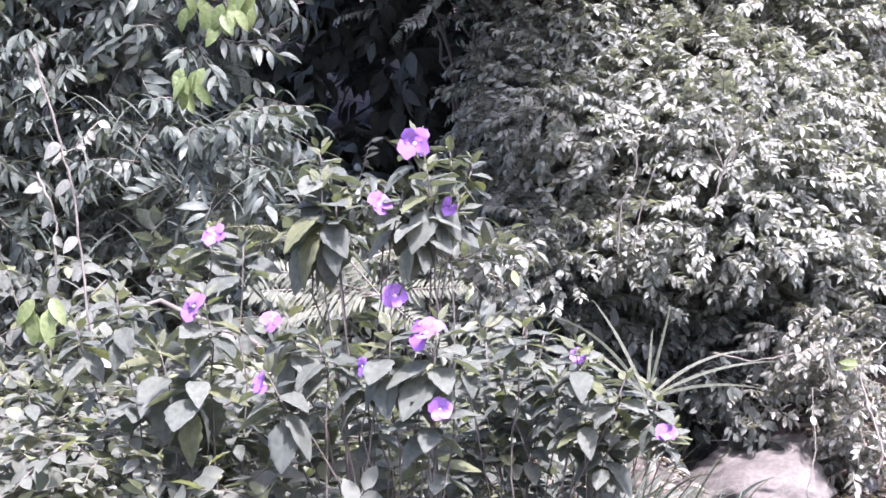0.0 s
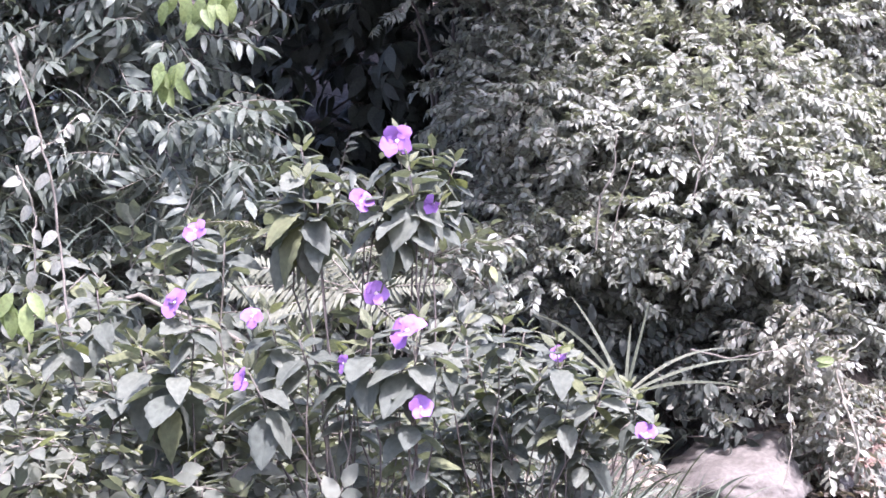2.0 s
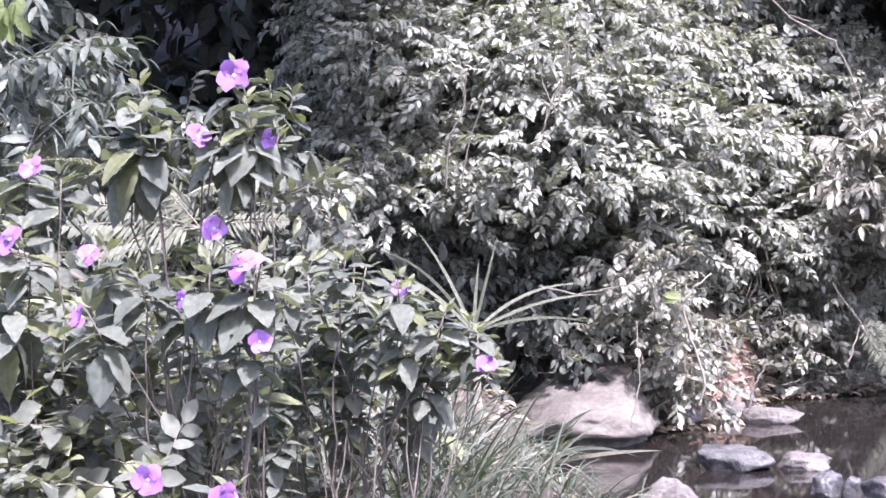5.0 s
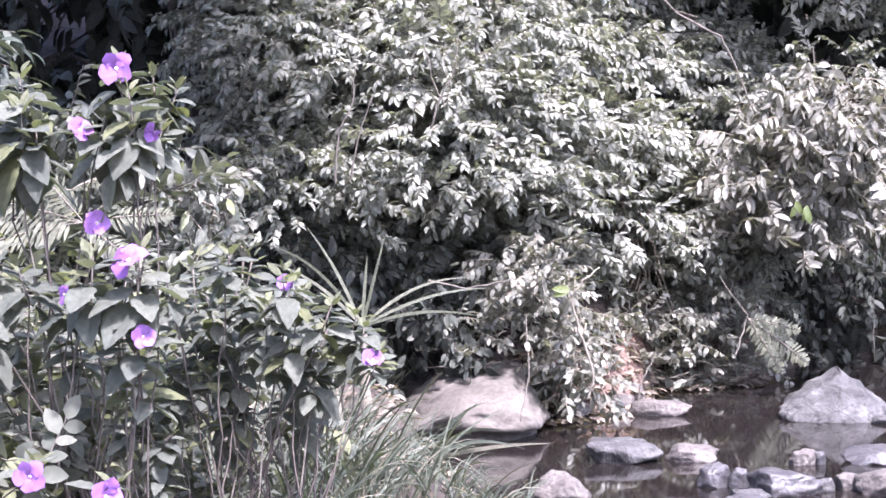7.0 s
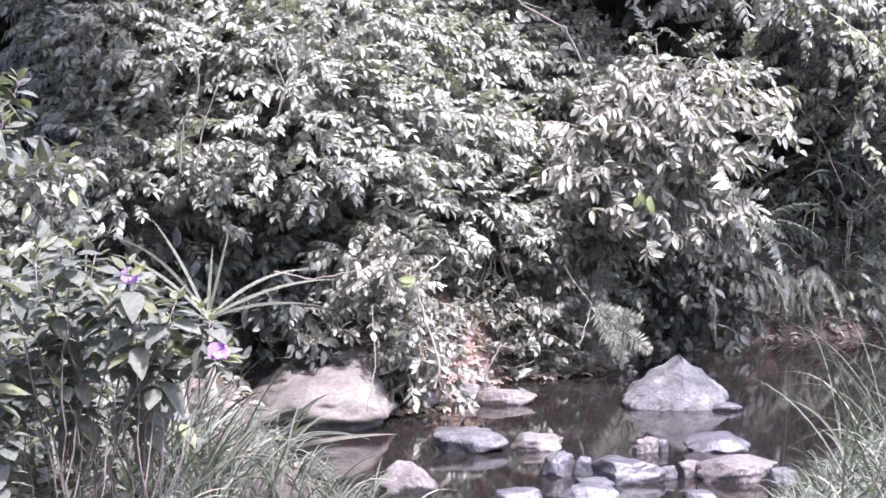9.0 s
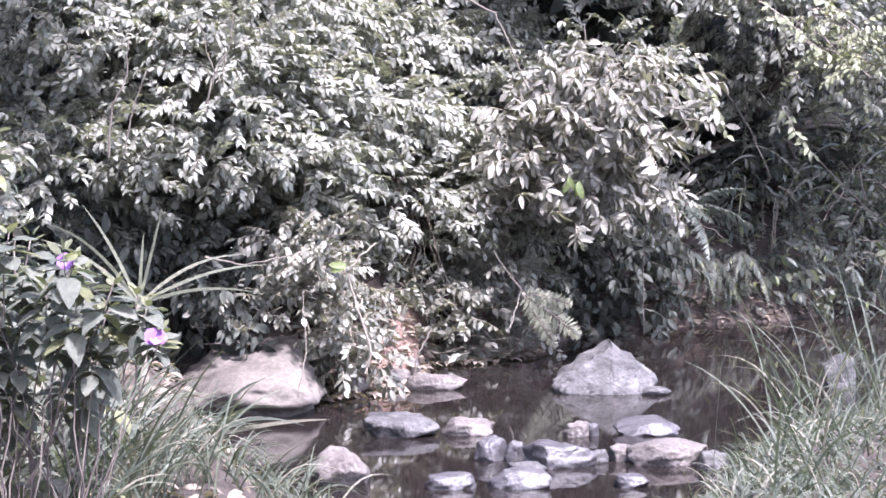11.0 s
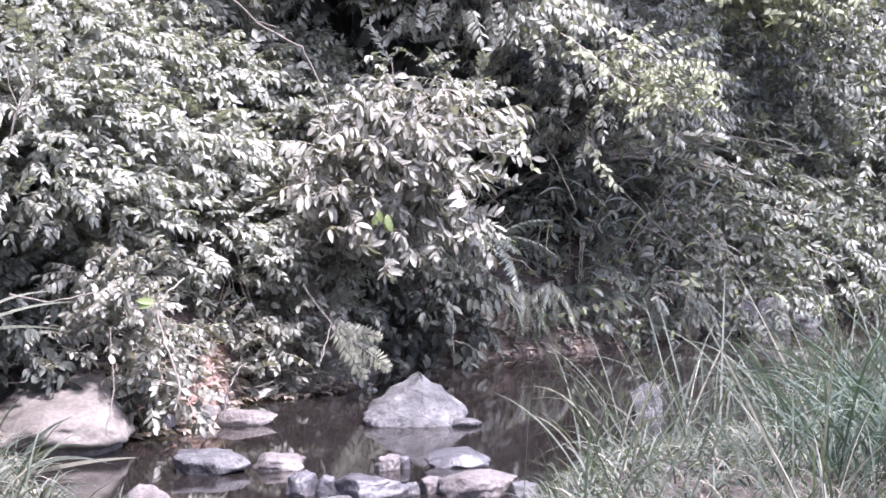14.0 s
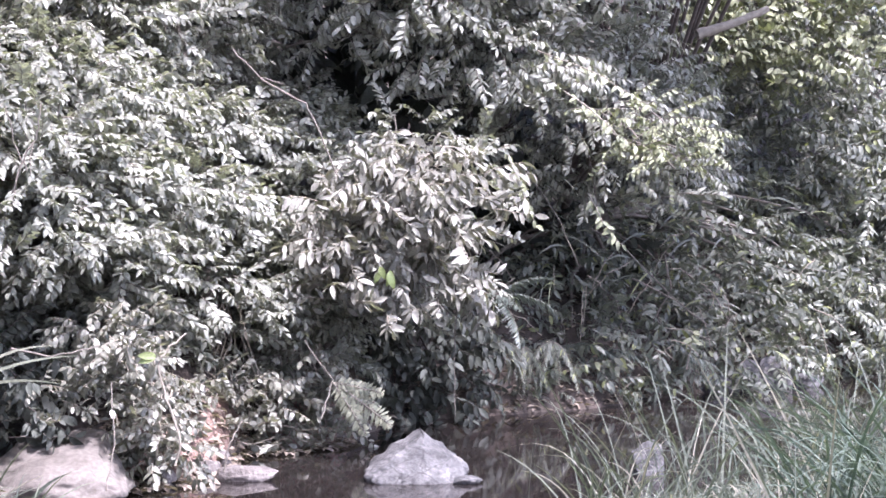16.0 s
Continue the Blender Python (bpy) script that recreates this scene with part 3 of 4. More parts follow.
POLY_F1 = [(430, -900), (760, -900), (930, -300), (1040, -140), (1030, -60), (980, 0), (930, -20), (890, -110), (770, -200), (560, -260), (480, -320)]
POLY_F2 = [(760, -900), (1250, -900), (1250, 250), (1000, 170), (930, 120), (1010, -120), (930, -300)]
POLY_F3 = [(1250, -900), (1900, -900), (1900, 330), (1250, 270)]
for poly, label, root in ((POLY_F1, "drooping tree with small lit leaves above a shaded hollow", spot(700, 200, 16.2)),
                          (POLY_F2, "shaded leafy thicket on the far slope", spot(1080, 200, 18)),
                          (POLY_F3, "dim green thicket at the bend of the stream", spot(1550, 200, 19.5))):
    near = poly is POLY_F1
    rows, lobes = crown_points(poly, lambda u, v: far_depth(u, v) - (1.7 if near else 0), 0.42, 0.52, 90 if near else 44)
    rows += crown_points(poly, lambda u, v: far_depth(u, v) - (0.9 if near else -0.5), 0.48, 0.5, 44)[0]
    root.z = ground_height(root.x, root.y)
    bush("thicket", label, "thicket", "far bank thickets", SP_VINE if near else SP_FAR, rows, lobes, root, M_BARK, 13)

# yellow-green shoots high on the slope
for poly, d in (([(1040, -420), (1450, -420), (1450, -240), (1200, -230), (1080, -290)], 16.4),):
    rows, lobes = crown_points(poly, lambda u, v: d, 0.22, 0.3, 22)
    root = lobes[0][0] + Vector((0, 1.6, 0)); root.z = ground_height(root.x, root.y)
    bush("bush", "bush with sunlit yellow-green shoots on the slope", "bush", "yellow-green bushes", SP_YELLOW, rows, lobes, root, M_BARK, 14, 0.4)

rows, lobes = crown_points([(950, -150), (1040, -145), (1095, -105), (1075, -45), (1010, -70)], lambda u, v: 12.9, 0.12, 0.17, 12)
root = spot(850, 100, 15.6); root.z = ground_height(root.x, root.y)
bush("bush", "yellow-green drooping shoots over the shaded bank", "bush", "yellow-green bushes", SP_SHOOT, rows, lobes, root, M_BARK, 12, 0.3)

# overhead crowns added out of view to shade the hollows and the far bank
POLY_T1 = [(-1150, -1700), (-310, -1700), (-320, -890), (-540, -590), (-760, -560), (-950, -570)]
rows, lobes = crown_points(POLY_T1, lambda u, v: 9.4 + 0.5 * noise.noise(Vector((u * .006, v * .006, 4))), 0.36, 0.4, 44)
rows2, lobes2 = crown_points([(-1150, -1700), (-470, -1700), (-470, -890), (-560, -590), (-760, -560), (-950, -570)], lambda u, v: 11.0, 0.45, 0.5, 44)
# slab of leaves above the view, added to keep sun off the hollow
rows3, lobes3 = shade_canopy(-4.8, -1.4, 9.3, 14.6, 4.9, 6.2, 0.7, 0.7, 20)
root = spot(-330, 0, 15.6); root.z = ground_height(root.x, root.y)
bush("tree", "dense added crown that shades the dark hollow", "tree", "trees on the slope", SP_HIGH, rows3, lobes3, root, M_BARK, 0)
# sparse unseen crown, added for dappled shade on the tree below
rows3, lobes3 = shade_canopy(-3.2, -1.3, 6.6, 8.6, 4.7, 5.5, 0.4, 0.85, 20)
root = Vector((-3.4, 8.0, 0)); root.z = ground_height(root.x, root.y)
bush("tree", "open added crown that dapples the broad-leaved tree with shade", "tree", "", SP_HIGH, rows3, lobes3, root, M_BARK, 0)
# unseen light blocker over the slope behind the gap
POLY_T3 = [(120, -1700), (430, -1700), (420, -880), (160, -880)]
rows3, lobes3 = crown_points(POLY_T3, lambda u, v: 14.9 + 0.4 * noise.noise(Vector((u * .01, v * .01, 3))), 0.7, 0.7, 26)
root = spot(300, 0, 16.6); root.z = ground_height(root.x, root.y)
bush("tree", "dense added crown that shades the gap between the bushes", "tree", "trees on the slope", SP_HIGH, rows3, lobes3, root, M_BARK, 0)
# root of the added crown that shades the hollow, set behind the bushes
root = spot(-400, 200, 13.4); root.z = ground_height(root.x, root.y)
bush("tree", "leafy added crown arching over the hollow to shade it", "tree", "", SP_HEDGE, rows + rows2, lobes + lobes2, root, M_DARKSTEM, 4, 0.3)
# crown added above the view so the far bank falls in shade
rows, lobes = shade_canopy(2.3, 6.1, 13.0, 14.5, 4.8, 5.6, 0.5, 0.52, 48)
root = spot(1000, 100, 16.6); root.z = ground_height(root.x, root.y)
bush("tree", "leafy added crown that shades the far bank", "tree", "trees on the slope", SP_FAR, rows, lobes, root, M_DARKSTEM, 0)
# leaves at the back of the dark hollow
POLY_H = [(-980, 40), (-560, 40), (-560, 260), (-980, 260)]
rows, lobes = crown_points(POLY_H, lambda u, v: 13.0 + 0.5 * noise.noise(Vector((u * .006, v * .006, 14))), 0.36, 0.5, 16)
root = spot(-800, 250, 13.9); root.z = ground_height(root.x, root.y)
bush("thicket", "deeply shaded leaves inside the dark hollow", "thicket", "", SP_FAR, rows, lobes, root, M_BARK, 10)
# backing tree: the hollow's darkness is put into its leaf colour
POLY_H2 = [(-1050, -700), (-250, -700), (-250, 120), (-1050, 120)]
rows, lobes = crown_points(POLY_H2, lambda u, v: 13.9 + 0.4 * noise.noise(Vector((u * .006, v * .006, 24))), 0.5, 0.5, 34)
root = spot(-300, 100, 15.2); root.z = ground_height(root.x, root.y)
bush("tree", "tree with shade-dark leaf colour backing the hollow", "tree", "", SP_SHADE, rows, lobes, root, M_DARKSTEM, 0)
POLY_H3 = [(-660, -420), (-560, -420), (-520, -200), (-500, -60), (-510, 60), (-560, 80), (-570, -60), (-620, -200)]
rows, lobes = crown_points(POLY_H3, lambda u, v: 11.9, 0.3, 0.45, 4)
root = spot(-560, 300, 12.6); root.z = ground_height(root.x, root.y)
bush("bush", "sparse leafy sprays reaching into the dark hollow", "bush", "bushes over the stream", SP_HEDGE, rows, lobes, root, M_DARKSTEM, 6, 0.3)
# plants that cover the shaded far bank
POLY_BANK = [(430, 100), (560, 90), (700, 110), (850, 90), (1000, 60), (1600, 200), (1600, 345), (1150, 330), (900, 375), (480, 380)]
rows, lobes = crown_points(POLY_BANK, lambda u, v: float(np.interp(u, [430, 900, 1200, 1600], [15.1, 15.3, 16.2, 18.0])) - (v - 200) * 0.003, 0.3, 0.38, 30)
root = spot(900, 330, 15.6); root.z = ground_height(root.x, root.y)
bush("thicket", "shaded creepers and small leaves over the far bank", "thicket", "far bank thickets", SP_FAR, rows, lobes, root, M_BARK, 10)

# recess backing: leaves coloured dark to give the shade there
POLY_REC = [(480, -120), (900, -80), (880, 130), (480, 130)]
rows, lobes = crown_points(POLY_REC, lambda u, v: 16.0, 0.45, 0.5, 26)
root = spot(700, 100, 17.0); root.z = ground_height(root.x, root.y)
bush("thicket", "shade-coloured leaves backing the recess under the drooping tree", "thicket", "far bank thickets", SP_SHADE, rows, lobes, root, M_DARKSTEM, 0)
# gap filler: shade behind the bushes painted as near-black leaves
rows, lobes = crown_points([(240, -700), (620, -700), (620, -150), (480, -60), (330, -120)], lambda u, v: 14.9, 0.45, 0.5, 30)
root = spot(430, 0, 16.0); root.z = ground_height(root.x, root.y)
bush("thicket", "leaves painted shade-dark in the gap behind the bushes", "thicket", "far bank thickets", SP_SHADE, rows, lobes, root, M_DARKSTEM, 0)
# pool corner: shade is painted into this bush's leaf colour
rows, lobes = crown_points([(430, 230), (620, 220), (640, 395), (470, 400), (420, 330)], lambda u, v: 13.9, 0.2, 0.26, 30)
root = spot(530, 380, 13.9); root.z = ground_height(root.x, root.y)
bush("bush", "low bush with painted shade in its leaves at the pool corner", "bush", "", SP_LOW_SHADE, rows, lobes, root, M_DARKSTEM, 8, 0.3)

# ---- small sunlit leaf clusters in front of the bushes ----
for poly, d, sp, label in (
        ([(-510, 115), (-475, 112), (-470, 145), (-505, 150)], 8.6, SP_PALE, "small bush with bright pale leaves"),
        ([(-125, 330), (-85, 335), (-80, 370), (-110, 380)], 10.6, SP_PALE, "low plant with bright pale leaves beside the boulder"),
        ([(95, 340), (140, 340), (175, 420), (155, 475), (120, 480), (100, 420)], 10.6, SP_PALE, "pale creeper trailing over the shoulder of the boulder"),
        ([(0, 220), (80, 215), (100, 330), (30, 370)], 10.5, SP_PALE, "pale creeper hanging above the boulder"),
        ([(80, 400), (130, 380), (160, 440), (110, 470)], 10.9, SP_PALE, "creeper trailing over the shore stones"),
        ([(180, 330), (300, 320), (330, 390), (250, 410), (180, 400)], 11.9, SP_PALE, "leafy creeper hanging to the bare earth shore"),
        ([(230, 390), (330, 380), (430, 365), (450, 415), (330, 440), (240, 440)], 12.4, SP_PALE, "low creeper over the bare red bank"),
        ([(330, 300), (420, 290), (440, 370), (360, 390)], 12.3, SP_PALE, "leafy creeper hanging over the pool")):
    rows, lobes = crown_points(poly, lambda u, v: d, 0.08 if d < 9 else 0.11, 0.15, 11)
    c = sum((l[0] for l in lobes), Vector()) / len(lobes)
    root = Vector((c.x, c.y + 0.4, 0)); root.z = ground_height(root.x, root.y)
    bush("creeper", label, "plant", "", sp, rows, lobes, root, M_PALESTEM, 13, 0.08)


# ---- flowering shrubs ----
def veined_leaf(length, width, fold, droop, mat, rows=10):
    """A broad leaf with three sunken veins and an uneven rim."""
    cols = ((-1, 0.0), (-0.7, 0.10), (-0.42, 0.0), (-0.2, 0.09), (0, -0.03), (0.2, 0.09), (0.42, 0.0), (0.7, 0.10), (1, 0.0))
    vs, fs = [], []
    twist = random.uniform(-0.35, 0.35)
    for i in range(rows + 1):
        s = 0.01 + 0.99 * i / rows
        w = width * 0.5 * max(0.012, math.sin(math.pi * s ** 0.78)) ** 0.82
        for t, h in cols:
            e = abs(t) == 1
            y = t * w * (1 + (0.05 * (1 if i % 2 else -1) + 0.04 * random.uniform(-1, 1) if e else 0))
            z = fold * abs(t) * w + h * width * 0.7 * math.sin(math.pi * s) * (1 + 0.5 * math.cos(i * 2.1)) - droop * length * s ** 1.7 + twist * y * s + (0.06 * w * random.uniform(-1, 1) if e else 0)
            vs.append((s * length * (1 - 0.12 * droop), y, z))
    n = len(cols)
    for i in range(rows):
        for j in range(n - 1):
            a = i * n + j
            fs.append((a + 1, a, a + n, a + n + 1))
    q = Soup()
    q.faces(vs, fs)
    return q.mesh("leaf", [mat])


def leaf_mesh(length, width, fold, droop, wavy, mat, shape=0.42, rows=5):
    q = Soup()
    leaf(q, Matrix.Identity(4), length, width, fold, droop, 0, rows, shape, wavy)
    return q.mesh("leaf", [mat])


LEAVES = [veined_leaf(0.1, 0.065 * random.uniform(0.85, 1.1), random.uniform(-0.05, 0.3), random.uniform(0.1, 0.6), M_SHRUB) for _ in range(12)]
M_YOUNG = leaf_mat("young_velvet_leaf", (0.09, 0.097, 0.06), (0.145, 0.15, 0.1), 0.72, 0.34, 0.3, grain=75, blotch=0.2)
YOUNG = [veined_leaf(0.1, 0.046, random.uniform(0.2, 0.5), random.uniform(0, 0.25), M_YOUNG) for _ in range(5)]
q = Soup()
leaf(q, Matrix.Identity(4), 0.043, 0.042, 0.15, 0.3, 0, 5, 0.62, 0.45)
PETALS = [q.mesh("petal", [M_PETAL])]
for _ in range(4):
    q = Soup()
    leaf(q, Matrix.Identity(4), 0.043 * random.uniform(0.85, 1.1), 0.042 * random.uniform(0.85, 1.15), random.uniform(-0.2, 0.4), random.uniform(0, 0.5), 0, 5, 0.62, 0.5)
    PETALS.append(q.mesh("petal", [M_PETAL]))
bm = bmesh.new()
bmesh.ops.create_icosphere(bm, subdivisions=2, radius=0.0065)
for q in bm.verts:
    q.co *= 1 + 0.35 * noise.noise(q.co * 400)
EYE_MESH = bpy.data.meshes.new("flower_eye"); bm.to_mesh(EYE_MESH); bm.free()
EYE_MESH.materials.append(M_EYE)


def flower(parent, at, way, size=1.0, closed=0.0):
    """Five broad petals round a pale eye."""
    b = Matrix.Translation(at) @ way.to_track_quat("Z", "Y").to_matrix().to_4x4() @ Matrix.Scale(size, 4)
    eye = part("flower", EYE_MESH, parent, "purple five-petalled flower", m=b)
    turn = random.uniform(0, 360)
    for i in range(5):
        lift = -radians(10 + 62 * closed + random.uniform(-25, 25))
        m = Matrix.Rotation(radians(turn + 72 * i + random.uniform(-7, 7)), 4, "Z") @ Matrix.Translation((0.003, 0, 0.002)) @ Matrix.Rotation(lift, 4, "Y")
        part("petal", random.choice(PETALS), eye, m=m)


TALL = ((64, 46, 28, 10, -8, -28, -46, -60), (0.4, 0.56, 0.78, 0.95, 1.05, 1.1, 1.1, 1.0))
MOUND = ((52, 36, 22, 10, 0, -12, -24, -36), (0.4, 0.58, 0.78, 0.92, 1.0, 1.0, 0.95, 0.9))


def shoot(parent, inv, base, head, pairs, size, top_flower=0.0, habit=MOUND):
    """A stem with opposite pairs of leaves, crowded at its tip, and perhaps a flower."""
    side = Vector((random.uniform(-1, 1), random.uniform(-.6, .6), 0.1))
    bloom = head
    if top_flower:
        head = head + Vector((random.uniform(-.02, .02), 0.03, 0.0))
    pts = bend(base, head, 0.05 * (head - base).length * random.uniform(0.5, 1.4), 10, 0.014, side)
    q = Soup()
    tube(q, pts, 0.0036 * size, 0.0018, 0, 6)
    part("stem", q.mesh("stem", [M_DARKSTEM if random.random() < 0.7 else M_BARK]), parent, m=inv)
    total = (head - base).length
    turn = random.uniform(0.5, 1.1)
    for i in range(pairs):
        drop = size * (0.003 + 0.015 * i) if i < 7 else size * 0.105 + 0.05 * (i - 7)
        f = max(0.3, 1 - drop / total)
        k = f * 10
        p = pts[min(int(k), 9)].lerp(pts[min(int(k), 9) + 1], k - min(int(k), 9))
        for h in (0, math.pi):
            a = turn + h + random.uniform(-0.35, 0.35)
            rise = radians((habit[0][i] if i < 8 else random.uniform(-60, 0)) + random.uniform(-13, 13))
            way = Vector((math.cos(a) * math.cos(rise), math.sin(a) * math.cos(rise), math.sin(rise)))
            l = size * habit[1][min(i, 7)] * random.uniform(0.82, 1.12)
            m = Matrix.Translation(p + way * 0.014 * size) @ basis(way, (random.uniform(-.3, .3), random.uniform(-.4, .2), 1)) @ Matrix.Scale(l, 4)
            part("leaf", random.choice(YOUNG if i < 2 else LEAVES), parent, m=inv @ m)
        turn += math.pi / 2 + random.uniform(-0.25, 0.25)
    if top_flower:
        out = Vector((random.uniform(-0.9, 0.9), -1, random.uniform(-.2, 0.9)))
        flower(parent, inv @ (bloom + Vector((0, -0.035, -0.012))), out, top_flower * 0.88, random.choice((0.05, 0.2, 0.5)))


def shrub(label, base, heads, fills):
    base = Vector(base); base.z = ground_height(base.x, base.y) - 0.02
    ob = thing("flowering_shrub", base, label, "shrub", "flowering shrubs")
    inv = Matrix.Translation(-base)
    for u, v, d, size, pairs, bloom, habit in heads:
        foot = base + Vector((random.uniform(-.14, .14), random.uniform(-.12, .12), 0))
        shoot(ob, inv, foot, spot(u, v, d), pairs + (2 if pairs > 3 else 0), size, bloom, habit)
    for poly, n, d0, d1, sizes in fills:
        us, vs = [p[0] for p in poly], [p[1] for p in poly]
        k = 0
        while k < n:
            u, v = random.uniform(min(us), max(us)), random.uniform(min(vs), max(vs))
            if inside(poly, u, v):
                foot = base + Vector((random.uniform(-.25, .25), random.uniform(-.15, .2), 0))
                shoot(ob, inv, foot, spot(u, v, random.uniform(d0, d1)), random.randint(6, 9), random.uniform(*sizes), 0)
                k += 1
    return ob


shrub("tall shrub with velvety grey-green leaves and purple flowers", spot(-730, 900, 4.5),
      [(-664, -112, 4.4, 0.86, 6, 1.05, TALL), (-605, -92, 4.46, 0.72, 6, 0, TALL), (-560, -70, 4.46, 0.66, 5, 0, TALL), (-648, -60, 4.36, 0.9, 6, 0, TALL), (-690, -20, 4.4, 0.9, 5, 0, TALL), (-640, 0, 4.36, 0.9, 6, 0, TALL), (-730, -4, 4.38, 0.6, 2, 0.85, MOUND), (-597, 0, 4.38, 0.75, 4, 0.7, TALL),
       (-846, -92, 4.5, 0.95, 6, 0, TALL), (-842, -30, 4.44, 1.05, 6, 0, TALL), (-870, -10, 4.5, 1.0, 5, 0, TALL), (-815, 0, 4.46, 1.0, 5, 0, TALL), (-702, 160, 4.4, 0.6, 2, 0.85, MOUND), (-645, 226, 4.3, 1.1, 6, 1.15, TALL), (-715, 230, 4.32, 1.0, 6, 0, TALL),
       (-621, 362, 4.3, 1.0, 5, 0.75, MOUND), (-761, 286, 4.35, 0.95, 5, 0.6, MOUND), (-930, 204, 4.4, 1.0, 6, 0.7, TALL), (-945, 319, 4.3, 1.05, 6, 0.75, TALL), (-850, 255, 4.4, 0.9, 5, 0, MOUND)],
      [([(-940, 340), (-580, 330), (-560, 660), (-940, 660)], 26, 4.4, 5.0, (0.5, 0.9))])
shrub("low shrub with velvety leaves and a few purple flowers", spot(-1090, 900, 4.6),
      [(-1035, 50, 4.6, 0.85, 4, 0.85, MOUND), (-988, 80, 4.55, 1.0, 4, 0, TALL), (-1073, 181, 4.4, 1.0, 5, 1.05, MOUND), (-1230, 170, 4.6, 0.9, 6, 0, MOUND), (-1080, 280, 4.4, 1.15, 6, 0, TALL), (-1150, 270, 4.5, 1.05, 5, 0, TALL),
       (-825, 612, 4.1, 0.9, 3, 0.95, MOUND), (-690, 648, 4.1, 1.0, 3, 1.05, MOUND), (-1190, 330, 4.5, 0.9, 5, 0, MOUND), (-1310, 230, 4.7, 0.9, 5, 0, MOUND)],
      [([(-1420, 300), (-950, 260), (-950, 660), (-1420, 660)], 38, 4.5, 5.2, (0.5, 1.0))])
shrub("spreading shrub of crowded velvety leaves with pale flowers", spot(-430, 860, 4.9),
      [(-372, 270, 4.9, 0.7, 4, 0.75, MOUND), (-217, 403, 4.85, 0.7, 4, 0.8, MOUND)]
      + [(u + random.uniform(-12, 12), v + random.uniform(-8, 8), random.uniform(4.75, 5.1), random.uniform(0.66, 0.86), 5, 0, MOUND) for u, v in (
          (-535, 250), (-480, 228), (-425, 226), (-390, 262), (-345, 286), (-300, 305), (-260, 325), (-225, 345), (-250, 385), (-300, 360), (-345, 345), (-400, 320), (-455, 290), (-510, 300),
          (-565, 330), (-480, 350), (-420, 375), (-365, 400), (-310, 410), (-530, 380), (-460, 420), (-590, 270))],
      [([(-600, 330), (-470, 330), (-330, 400), (-260, 430), (-330, 480), (-430, 560), (-600, 600)], 20, 4.9, 5.3, (0.55, 0.8))])


# ---- ferns and palms ----
def frond(length, pinnae, pin, width, mats, sag=0.25, hang=0.15, taper=0.55):
    """A feather-shaped frond along +x."""
    q = Soup()
    pts = [Vector((length * i / 8 * (1 - 0.1 * (i / 8) ** 2), 0, -sag * length * (i / 8) ** 2)) for i in range(9)]
    tube(q, pts, 0.004, 0.0012, 1, 4)
    for i in range(pinnae):
        f = 0.1 + 0.9 * i / (pinnae - 1)
        k = f * 8
        p = pts[min(int(k), 7)].lerp(pts[min(int(k), 7) + 1], k - min(int(k), 7))
        l = pin * (math.sin(math.pi * min(1, f * 0.9 + 0.12)) ** taper) * random.uniform(0.65, 1.15)
        for side in (1, -1):
            way = (0.45 + random.uniform(-.22, .22), side, -hang - random.uniform(0, 0.45))
            leaf(q, Matrix.Translation(p) @ basis(way, (0, 0, 1)), l, width, 0.2, 0.2, 0, 2, 0.4)
    return q.mesh("frond", mats)


FERN = [frond(0.42, 22, 0.085, 0.016, [M_FERN, M_PALESTEM], random.uniform(0.2, 0.5)) for _ in range(4)]
FLAT = [frond(0.42, 24, 0.085, 0.013, [M_FERN, M_PALESTEM], random.uniform(0.12, 0.25), -0.1, 0.5) for _ in range(4)]
PALM = [frond(0.55, 34, 0.12, 0.012, [M_PALM, M_BARK], random.uniform(0.3, 0.6), 0.5) for _ in range(4)]
DROOP = [frond(0.5, 26, 0.13, 0.016, [M_PALM, M_BARK], random.uniform(0.7, 1.1), 0.7) for _ in range(4)]
HANG = [frond(0.5, 20, 0.12, 0.018, [M_LEAF_FAR, M_BARK], 0.9, 0.9) for _ in range(3)]


def fern(name, label, category, at, fronds, meshes, group="", up=(0, 0, 1)):
    """fronds: rows of way and scale, all from one crown."""
    ob = thing(name, at, label, category, group)
    for way, size, roll in fronds:
        part("frond", random.choice(meshes), ob, m=basis(way, up, radians(roll)) @ Matrix.Scale(size, 4))
    return ob


def tuft(n, lift=0.5, tilt=0.0):
    return [((math.cos(a), math.sin(a) - 0.35, lift + random.uniform(-.3, .3)), random.uniform(0.7, 1.15), random.uniform(-20, 20))
            for a in [2 * math.pi * (i + random.random() * 0.6) / n for i in range(n)]]


fern("fern", "pale lit fern with feathered fronds behind the flowers", "fern", spot(-735, 168, 5.0), [((-1, -0.1, 0.12), 0.95, 0), ((-1, -0.2, -0.12), 0.85, 8), ((-1, -0.1, 0.32), 0.8, -8), ((1, -0.1, 0.2), 0.6, 0), ((-0.5, -0.3, 0.7), 0.6, 0), ((0.6, -0.2, -0.4), 0.6, 0)], FLAT, "ferns", (0, -1, 0.9))
fern("fern", "fern with drooping feathered fronds in shade", "fern", spot(-900, 70, 5.6), [((-0.8, -0.5, 0.5), 0.6, 30), ((-0.3, -0.8, 0.5), 0.55, 0), ((0.8, -0.5, 0.3), 0.6, -35), ((0.9, -0.3, -0.1), 0.55, -35), ((-0.9, -0.4, 0.0), 0.5, 35)], FERN, "ferns")
fern("fern", "fern with dark fronds beside the flower heads", "fern", spot(-760, 110, 5.8), [(w, z * 0.6, r) for w, z, r in tuft(6, 0.3)], FERN, "ferns")
